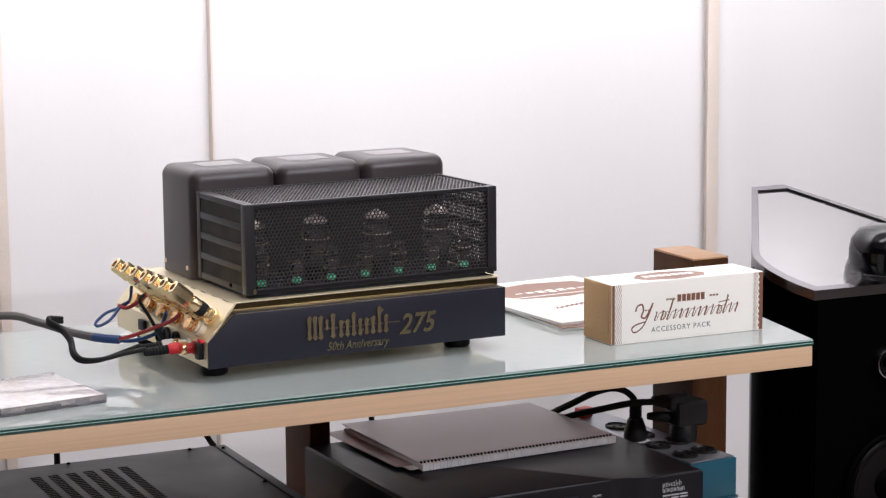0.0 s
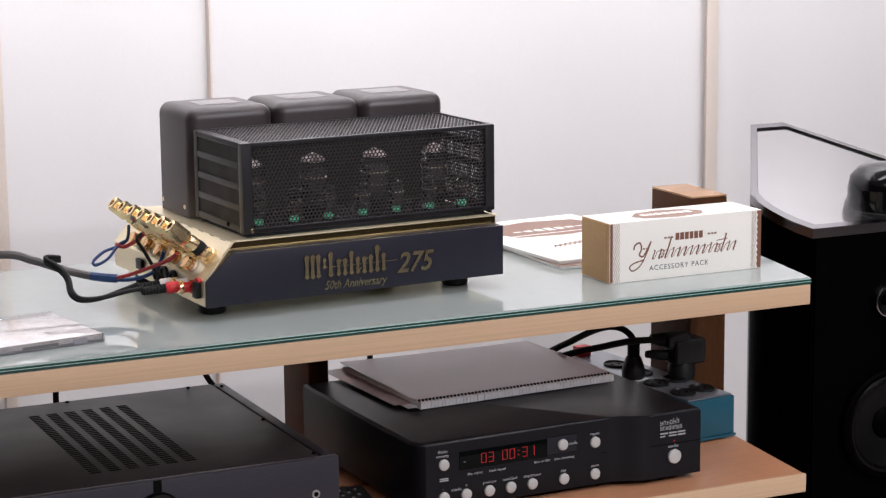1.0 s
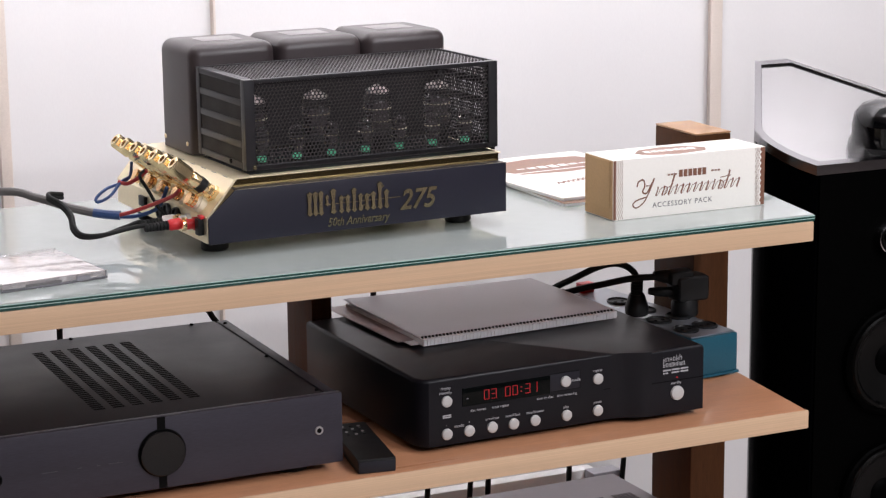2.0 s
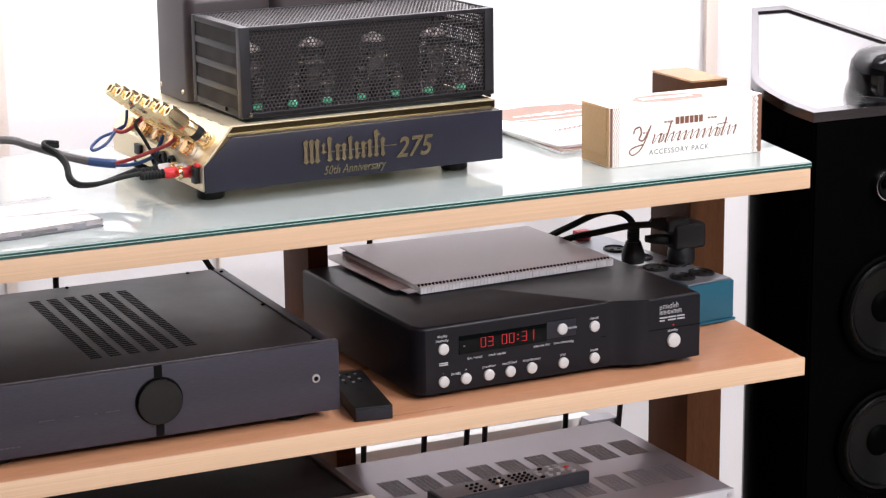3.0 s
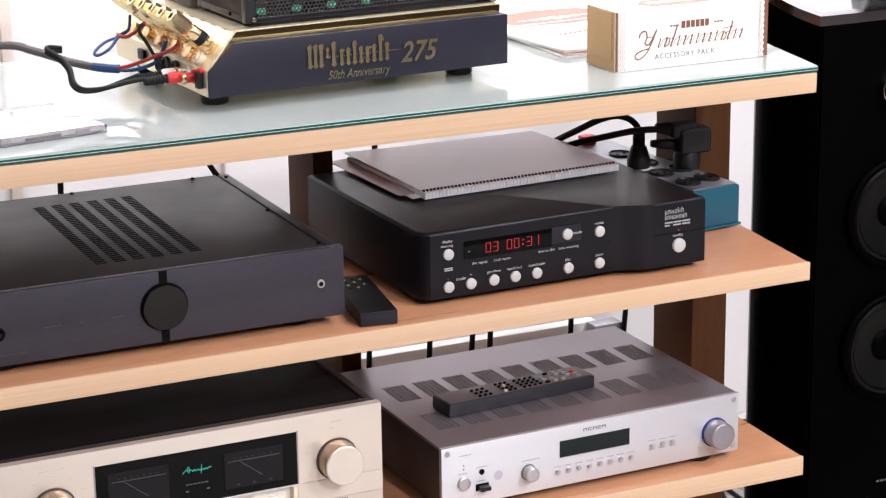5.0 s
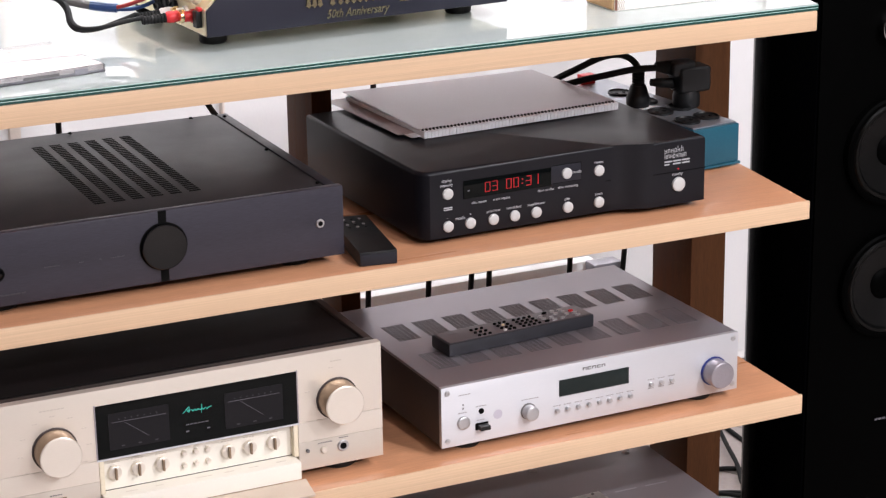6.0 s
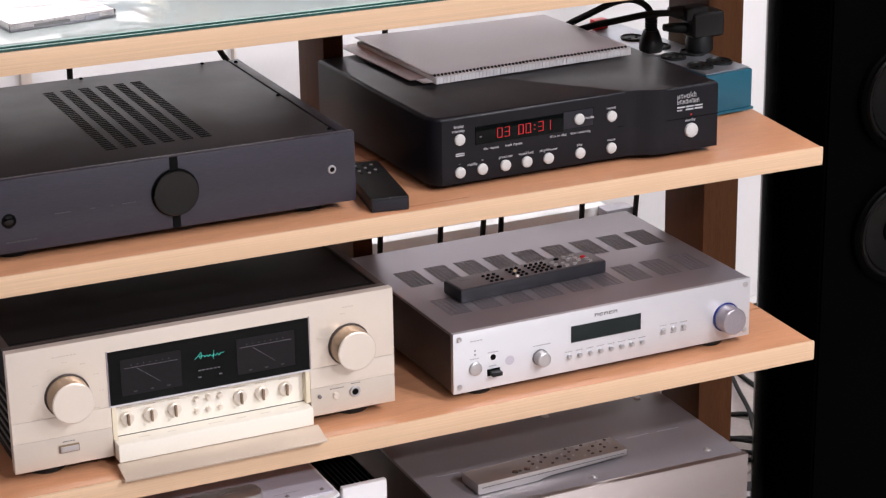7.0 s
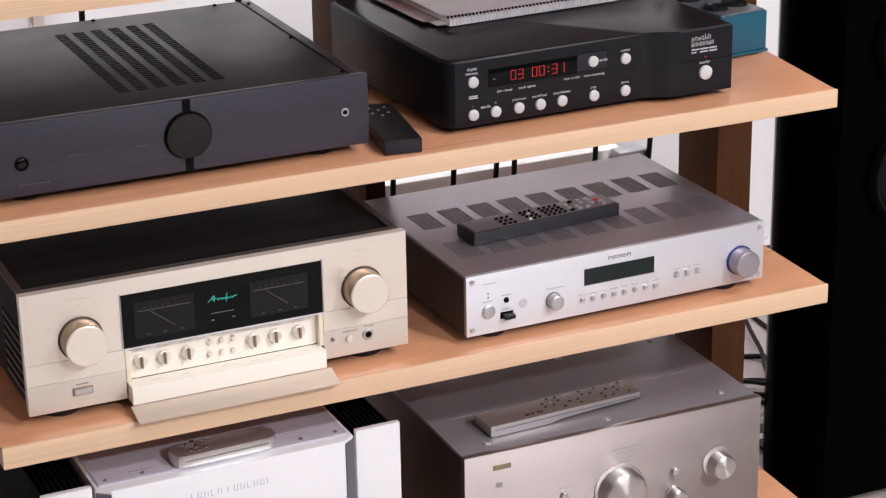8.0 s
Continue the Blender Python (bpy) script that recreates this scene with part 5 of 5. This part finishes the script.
for z in (0.058, 0.063):
    bars(RO, rx(0.278), z, 0.002, 0.002, M_greyink, 1)

# ---- black remote on the silver amplifier ----
R2 = thing("remote_control", "long dark grey remote control with many small buttons", "remote control", pose(0.304, 0.118, 0.5203, 0, 0, 4.6))
part("body", bx(0, 0.219, 0, 0.046, 0, 0.0175, bevel=0.003), M_greybody, R2)
part("face", bx(0.003, 0.216, 0.003, 0.043, 0.0175, 0.0181, bevel=0.0002), M_mauve, R2, "mauve grey face plate")


def key(x, y, mat, r=0.0021, wide=1.1):
    part("button", turned(bmesh.new(), [(r, 0), (r, 0.0018), (r * 0.65, 0.0023)], pose(x * 0.945, y * 0.7 - 0.001, 0.0181) @ Matrix.Diagonal((wide, 0.9, 1, 1)), 10), mat, R2)


for i in range(3):
    for j in range(3):
        key(0.052 + 0.0082 * i, 0.012 + 0.0155 * j, M_slot)
for i in range(3):
    for j in range(4):
        key(0.092 + 0.0075 * i, 0.0115 + 0.0125 * j, M_white if (i, j) == (0, 0) else M_goldplate if (i, j) == (1, 2) else M_slot)
for i in range(4):
    for j in range(4):
        key(0.122 + 0.0085 * i, 0.0115 + 0.0125 * j, M_slot)
for i in range(5):
    for j in range(4):
        if (i + j) % 4 == 3:
            continue
        key(0.16 + 0.0125 * i, 0.0125 + 0.0128 * j, M_red if (i, j) == (4, 2) else M_slot if (i * 2 + j) % 5 == 0 else M_silverknob, 0.0026, 1.4)
bars(R2, 0.014, 0.0185, 0.016, 0.0003, M_greyink, 4, y=0.03)

# ---- titanium amplifier on the bottom shelf ----
DE = thing("integrated_amplifier", "large warm silver amplifier with brown sides and spun knobs", "amplifier", pose(0.4602, 0.0238, 0.0952, 0, 0, -0.81))
DX, DZ = 0.2165, 0.1805
bm = bmesh.new()
prism(bm, [(-DX, 0.022), (DX, 0.022), (DX, DZ), (-DX, DZ)], 0.011, pose(0, 0.011, 0) @ FRONT, bevel=0.001)
part("front_panel", bm, M_titan, DE, "warm silver brushed front panel")
part("body", bx(-DX + 0.002, DX - 0.002, 0.0112, 0.40, 0.022, DZ - 0.006, bevel=0.001), M_brown, DE, "dark brown side cover")
lid = part("lid", bx(-DX + 0.001, DX - 0.001, 0.0114, 0.401, DZ - 0.0058, DZ - 0.0008, bevel=0.0012), M_lid, DE, "grey steel lid")
for x in (-0.17, 0.17):
    for y in (0.05, 0.34):
        foot(DE, x, y, 0.026, 0.0222, M_plastic)
for x, y in ((-0.172, 0.03), (0.0, 0.028), (0.175, 0.036), (0.03, 0.23), (0.175, 0.23)):
    screw(lid, x, y, DZ - 0.0008, 0.0045, M_silverknob)
for i in range(8):
    part("vent_lip", bx(-0.185 + 0.047 * i, -0.152 + 0.047 * i, 0.116, 0.1185, DZ - 0.0008, DZ - 0.0005), M_palegrey, lid)
dx = lambda x: x - 0.4602
dz = lambda z: z - 0.0952
knob(DE, dx(0.464), dz(0.186), 0.0315, 0.025, M_spun, "volume_knob", flange=0.005, face=M_titan, mark=False, label="spun silver volume knob", edge=0.004)
knob(DE, dx(0.612), dz(0.1935), 0.0165, 0.022, M_spun, "tone_knob", flange=0.006, face=M_titan, mark=False, edge=0.002)
knob(DE, dx(0.547), dz(0.16), 0.0115, 0.016, M_spun, "tone_knob", flange=0.002, face=M_titan, mark=False)
button(DE, dx(0.546), dz(0.195), 0.0048, M_silverknob, 0.007)
button(DE, dx(0.383), dz(0.195), 0.0048, M_silverknob, 0.006)
part("badge", bx(dx(0.283), dx(0.308), -0.0006, 0.0, dz(0.2515), dz(0.258)), M_goldtrim, DE, "small gold badge")
part("badge", bx(dx(0.287), dx(0.296), -0.0006, 0.0, dz(0.2265), dz(0.2335)), M_palegrey, DE, "small grey badge")
bars(DE, dx(0.452), dz(0.243), 0.045, 0.0013, M_softink, 11, 0.5, y=-0.0001)
bars(DE, dx(0.46), dz(0.2375), 0.028, 0.001, M_softink, 9, 0.5, y=-0.0001)
bars(DE, dx(0.476), dz(0.229), 0.008, 0.0012, M_softink, 3)
bars(DE, dx(0.376), dz(0.2055), 0.016, 0.0012, M_softink, 5)
bars(DE, dx(0.543), dz(0.2045), 0.007, 0.001, M_softink, 2)
for x in (0.6, 0.635):
    bars(DE, dx(x), dz(0.222), 0.012, 0.0012, M_softink, 4)

# ---- silver remote on it ----
R3 = thing("remote_control", "slender silver remote control with dark dot buttons", "remote control", pose(0.3, 0.064, 0.2752, 0, 0, 3.2))
bm = bmesh.new()
prism(bm, [(0.0, 0.004), (0.002, 0.0012), (0.09, 0.0005), (0.11, 0.006), (0.226, 0.006), (0.226, 0.0155), (0.0, 0.0165)], 0.044, pose(0, 0.046, 0) @ FRONT, bevel=0.0015)
part("body", bm, M_remote, R3)
part("front_groove", bx(0.006, 0.22, 0.0016, 0.0024, 0.0098, 0.0108), M_greyink, R3)
part("battery_door", bx(0.0, 0.09, 0.01, 0.038, -0.0004, 0.0012), M_greyink, R3)
for i in range(14):
    for j in range(4):
        if (i < 3 and j > 0) or (i * 3 + j) % 4 == 0:
            continue
        part("button", turned(bmesh.new(), [(0.0022, 0), (0.0022, 0.0008), (0.001, 0.0012)], pose(0.055 + 0.0122 * i, 0.011 + 0.0098 * j, 0.0166 - 0.00007 * i), 10), M_brown if (i + j) % 3 else M_silverknob, R3)
for x in (0.06, 0.078):
    part("dome_button", turned(bmesh.new(), [(0.0045, 0), (0.004, 0.0014), (0.0015, 0.002)], pose(x, 0.012, 0.0163), 14), M_chrome, R3)

# ---- pale amplifier on the bottom shelf ----
AA = thing("integrated_amplifier", "white satin amplifier with stepped front and black heat sinks", "amplifier", pose(-0.066, 0.032, 0.0952, 0, 0, 0.4))
AH = 0.2462
bm = bmesh.new()
prism(bm, [(-0.145, 0.0), (0.1475, 0.0), (0.1635, 0.012), (0.1635, 0.3), (-0.161, 0.3), (-0.161, 0.012)], AH - 0.018, pose(0, -0.012, 0.016), bevel=0.0025)
part("centre_block", bm, M_pale, AA, "white satin centre block with chamfered corners")
for s, xa, xb in ((-1, -0.1455, -0.1606), (1, 0.148, 0.1631)):
    bm = bmesh.new()
    ring = [(xa, -0.0118), (xb, -0.0003), (xb + s * 0.0011, -0.0012), (xa + s * 0.0011, -0.0127)]
    prism(bm, ring if s > 0 else ring[::-1], AH - 0.026, pose(0, 0, 0.02), bevel=0.0003)
    part("chamfer_strip", bm, M_chamfer, AA, "dark grey chamfered corner")
part("top_plate", bx(-0.156, 0.158, 0.004, 0.31, AH - 0.002, AH + 0.0005, bevel=0.0012), M_topplate, AA, "mauve grey satin top plate")
for a, b in ((-0.2255, -0.1645), (0.167, 0.2265)):
    part("wing_panel", bx(a, b, 0.0, 0.009, 0.014, AH + 0.002, bevel=0.0025), M_pale, AA, "white satin wing panel")
for a, b in ((-0.2225, -0.163), (0.1655, 0.2235)):
    hs = part("heat_sink", bx(a, b, 0.0095, 0.36, 0.016, AH - 0.012), M_slot, AA, "black finned heat sink")
    for i in range(9):
        w = (b - a) / 9
        part("fin", bx(a + w * i, a + w * i + 0.002, 0.0096, 0.36, AH - 0.0119, AH - 0.004), M_slot, hs)
for x in (-0.17, 0.17):
    for y in (0.04, 0.3):
        foot(AA, x, y, 0.022, 0.0162, M_plastic)
for x in (-0.145, -0.1, -0.06, 0.05, 0.1, 0.145):
    screw(AA, x, 0.0125, AH + 0.0005, 0.0022, M_greyink)
for x in (-0.115, 0.085):
    bars(AA, x, AH - 0.0005, 0.035, 0.0012, M_greyink, 1, y=0.022)
bm = bmesh.new()
x = -0.05
for i in range(13):
    if i == 5:
        x += 0.004
        continue
    box(bm, x, x + 0.0009, -0.0124, -0.0119, 0.2105, 0.2185)
    if i % 3:
        box(bm, x + 0.0042, x + 0.0049, -0.0124, -0.0119, 0.2105, 0.2185)
    if i % 2:
        box(bm, x, x + 0.0048, -0.0124, -0.0119, 0.2105, 0.2112)
    x += 0.0083
part("maker_sign", bm, M_topplate, AA, "engraved grey sign in plain strokes")
bm = bmesh.new()
for i in range(7):
    x = -0.028 + 0.0083 * i
    box(bm, x, x + 0.0009, -0.0124, -0.0119, 0.1845, 0.1925)
    box(bm, x + 0.0042, x + 0.0049, -0.0124, -0.0119, 0.1845, 0.1925)
    if i % 2:
        box(bm, x, x + 0.0048, -0.0124, -0.0119, 0.1918, 0.1925)
part("model_sign", bm, M_topplate, AA)
R4 = thing("remote_control", "small curved silver remote control with seven buttons", "remote control", pose(-0.128, 0.03, 0.342, 0, 0, 2.5))
bm = bmesh.new()
prism(bm, [(0.012, 0.0), (0.118, -0.001), (0.127, 0.003), (0.131, 0.01), (0.131, 0.026), (0.127, 0.032), (0.118, 0.034), (0.012, 0.039), (0.004, 0.035), (0.0, 0.027), (0.0, 0.011), (0.004, 0.003)], 0.0165, pose(0, 0, 0.0), bevel=0.0032)
part("body", bm, M_remote, R4)
for x, y in ((0.022, 0.012), (0.022, 0.028), (0.032, 0.02), (0.042, 0.012), (0.042, 0.028), (0.032, 0.008), (0.032, 0.032)):
    part("button", turned(bmesh.new(), [(0.0034, 0), (0.0032, 0.0014), (0.0014, 0.0022)], pose(x, y, 0.0165), 12), M_chrome, R4)
part("side_groove", tube(bmesh.new(), [(0.012, -0.0002, 0.009), (0.065, -0.0007, 0.009), (0.117, -0.0012, 0.009)], 0.0007), M_greyink, R4)
bars(R4, 0.075, 0.0165, 0.03, 0.0004, M_greyink, 4, y=0.02)


# ---- floor-standing loudspeaker ----
SP = thing("loudspeaker", "tall black lacquered floor loudspeaker with sloping mirror top", "loudspeaker", pose(0.932, 0.241, FLOOR))
SLOPE, SZ = 0.3, 0.958 - FLOOR
SPW = 0.286
# boat-shaped plan: a flat front, bulging flanks, then straight runs to a narrow back
LEFT = [(0, 0), (-0.014, 0.022), (-0.0235, 0.045), (-0.029, 0.068), (-0.0305, 0.09), (-0.026, 0.116), (-0.014, 0.136), (0.02, 0.189), (0.068, 0.263), (0.114, 0.334)]
plan = [(SPW - x, y) for x, y in LEFT] + list(reversed(LEFT))


def cabinet(bm, plan, z0, lift):
    low = [bm.verts.new((x, y, z0)) for x, y in plan]
    top = [bm.verts.new((x, y, SZ + lift + SLOPE * y)) for x, y in plan]
    bm.faces.new(list(reversed(low)))
    bm.faces.new(top)
    n = len(plan)
    for i in range(n):
        bm.faces.new((low[i], low[(i + 1) % n], top[(i + 1) % n], top[i]))
    return bm


part("cabinet", cabinet(bmesh.new(), plan, 0.012, -0.012), M_cabinet, SP, "black gloss lacquered cabinet")


def ring_plate(bm, outer, inner, z0, z1):
    n = len(outer)
    rows = []
    for pl, lift in ((outer, z0), (outer, z1), (inner, z1), (inner, z0)):
        rows.append([bm.verts.new((x, y, SZ + SLOPE * y + lift)) for x, y in pl])
    for a, b in zip(rows, rows[1:] + rows[:1]):
        for i in range(n):
            bm.faces.new((a[i], a[(i + 1) % n], b[(i + 1) % n], b[i]))
    return bm


mid = (0.143, 0.15)
inner = [(mid[0] + (x - mid[0]) * 0.93, mid[1] + (y - mid[1]) * 0.93) for x, y in plan]
outer = [(mid[0] + (x - mid[0]) * 1.01, mid[1] + (y - mid[1]) * 1.005) for x, y in plan]
seam = [(mid[0] + (x - mid[0]) * 0.9255, mid[1] + (y - mid[1]) * 0.927) for x, y in plan]
part("rim_gap", ring_plate(bmesh.new(), inner, seam, -0.009, -0.0002), M_slot, SP, "dark seam inside the rim")
part("rim", ring_plate(bmesh.new(), outer, inner, -0.012, 0.002), M_rim, SP, "smoked chrome rim")
bm = bmesh.new()
vs = [bm.verts.new((x, y, SZ + SLOPE * y - 0.0012)) for x, y in seam]
bm.faces.new(vs)
r = bmesh.ops.extrude_face_region(bm, geom=bm.faces[:])
for v in r["geom"]:
    if isinstance(v, bmesh.types.BMVert):
        v.co.z -= 0.006
part("top_panel", bm, M_mirror, SP, "dark mirror finished top")
part("plinth", bx(0.03, SPW - 0.04, 0.02, 0.28, 0.006, 0.0119, bevel=0.001), M_plastic, SP)
for x in (0.05, SPW - 0.06):
    for y in (0.04, 0.24):
        part("spike", turned(bmesh.new(), [(0.002, 0), (0.01, 0.008), (0.01, 0.0121)], pose(x, y, 0), 14), M_chrome, SP)
hood = part("tweeter_hood", turned(bmesh.new(), [(0.058, -0.02), (0.058, 0.03), (0.055, 0.043), (0.045, 0.054), (0.025, 0.06), (0.004, 0.061)], pose(0.163, 0.052, SZ + 0.006) @ Matrix.Diagonal((0.95, 1.05, 1.15, 1)), 40), M_blackgloss, SP, "black gloss tweeter hood")
part("hood_base", turned(bmesh.new(), [(0.0595, -0.015), (0.0595, 0.008), (0.058, 0.009)], pose(0.163, 0.052, SZ + 0.002) @ Matrix.Diagonal((0.95, 1.05, 1, 1)), 40), M_plastic, hood)


part("baffle", bx(0.003, SPW - 0.003, -0.0035, -0.0002, 0.014, SZ - 0.014, bevel=0.0015), M_baffle, SP, "matt black front baffle")


def open_turned(profile, m, seg=48):
    """A body of revolution without its end caps, for bowls and rings."""
    bm = turned(bmesh.new(), profile, m, seg)
    for f in [f for f in bm.faces if len(f.verts) > 8]:
        bm.faces.remove(f)
    return bm


def driver(x, z, r, chrome=False):
    m = pose(x, -0.0035, z) @ FRONT
    d = part("driver", open_turned([(r, 0), (r, 0.011), (r * 0.96, 0.0135), (r * 0.9, 0.0136), (r * 0.88, 0.012)], m), M_chrome if chrome else M_baffle, SP, "loudspeaker driver")
    part("surround", open_turned([(r * 0.9, 0.0132), (r * 0.87, 0.0165), (r * 0.82, 0.0165), (r * 0.77, 0.0128)], m), M_surround, d)
    part("cone", open_turned([(r * 0.775, 0.013), (r * 0.52, 0.006), (r * 0.28, 0.0012)], m), M_cone, d)
    part("dust_cap", turned(bmesh.new(), [(r * 0.3, 0.0012), (r * 0.25, 0.005), (r * 0.14, 0.0072), (r * 0.02, 0.0078)], m, 32), M_baffle, d)


driver(0.12, 0.848 - FLOOR, 0.023, True)
driver(0.128, 0.668 - FLOOR, 0.08)
driver(0.128, 0.466 - FLOOR, 0.08)
bars(SP, 0.125, 0.31, 0.04, 0.003, M_faint, 6, y=-0.0036)


# ---- cables behind the rack and on the floor ----
def hanging(x, y, z0, z1, dx, label="black cable hanging behind the rack", r=0.0042):
    cable("cable", label, [(x, y, z0), (x + dx * 0.3, y + 0.01, z0 + (z1 - z0) * 0.35), (x + dx * 0.8, y, z0 + (z1 - z0) * 0.7), (x + dx, y - 0.01, z1)], r, M_rubber)


for x, z0, z1, dx in ((-0.056, 0.1, 0.93, 0.004), (0.393, 0.1, 0.93, 0.022), (0.487, 0.1, 0.475, 0.006), (0.54, 0.1, 0.475, 0.025),
                      (0.594, 0.1, 0.475, 0.0), (0.735, 0.1, 0.475, -0.002), (0.81, 0.1, 0.475, 0.02)):
    hanging(x, 0.6, z0, z1, dx)
cable("cable", "black cable slung behind the rack", [(0.36, 0.62, FLOOR + 0.006), (0.29, 0.62, 0.4), (0.205, 0.6, 0.68), (0.162, 0.6, 0.762), (0.12, 0.58, 0.84)], 0.0042, M_rubber)
part("trunking", bx(-0.02, 0.8, 0.63, 0.655, 0.385, 0.428, bevel=0.003), M_trunk)
tagged(bpy.data.objects["trunking"], "pale grey cable trunking running behind the rack", "cable trunking")
part("trunking_stand", bx(0.2, 0.25, 0.632, 0.652, FLOOR, 0.385, bevel=0.002), M_trunk, bpy.data.objects["trunking"])
part("trunking_end", bx(0.78, 0.83, 0.6, 0.63, 0.395, 0.43, bevel=0.003), M_palegrey, bpy.data.objects["trunking"], "grey end piece")
for k, pts in enumerate((
        [(1.262, 1.1), (1.248, 0.937), (1.24, 0.845), (1.22, 0.74), (1.3, 0.66)],
        [(1.28, 1.06), (1.206, 0.879), (1.165, 0.77), (1.12, 0.662), (1.17, 0.6)],
        [(0.96, 0.84), (1.06, 0.8), (1.145, 0.778), (1.182, 0.756), (1.28, 0.72)],
        [(0.9, 0.74), (1.0, 0.72), (1.086, 0.692), (1.129, 0.672), (1.25, 0.63)],
        [(0.9, 0.73), (1.0, 0.705), (1.074, 0.672), (1.109, 0.643), (1.22, 0.61)],
        [(0.88, 0.68), (0.98, 0.665), (1.057, 0.644), (1.097, 0.62), (1.2, 0.6)],
        [(0.9, 0.66), (0.99, 0.635), (1.06, 0.605), (1.1, 0.594), (1.19, 0.588)],
        [(0.86, 0.43), (0.93, 0.46), (0.965, 0.474), (0.99, 0.52), (1.0, 0.6)])):
    pts = [(x, y, FLOOR + 0.0045 + 0.0085 * (k in (1, 4))) for x, y in pts]
    cable("cable", "black cable lying on the tiled floor", pts, 0.0042, M_rubber)

# ---- floor tiles ----
TILE = 0.2
turn = pose(0.9, 0.6, FLOOR, 0, 0, 33)
bm = bx(-TILE / 2 + 0.002, TILE / 2 - 0.002, -TILE / 2 + 0.002, TILE / 2 - 0.002, -0.001, 0.0, bevel=0.0005, seg=1)
tile_mesh = finish(bm, "tile", M_tile)
rest = bmesh.new()
for i in range(-38, 39):
    for j in range(-38, 39):
        c = turn @ Vector((i * TILE, j * TILE, 0))
        if not (WEST < c.x < EAST and SOUTH < c.y < NORTH):
            continue
        if 0.4 < c.x < 1.9 and -0.3 < c.y < 1.2:
            ob = new("tile", tile_mesh)
            ob.parent = floor
            ob.matrix_basis = turn @ pose(i * TILE, j * TILE, 0)
        else:
            q = [rest.verts.new(turn @ Vector((i * TILE + a * (TILE / 2 - 0.002), j * TILE + b * (TILE / 2 - 0.002), -0.0004))) for a, b in ((-1, -1), (1, -1), (1, 1), (-1, 1))]
            rest.faces.new(q)
tagged(part("tile_field", rest, M_tile, floor), "", "", "", "stuff")
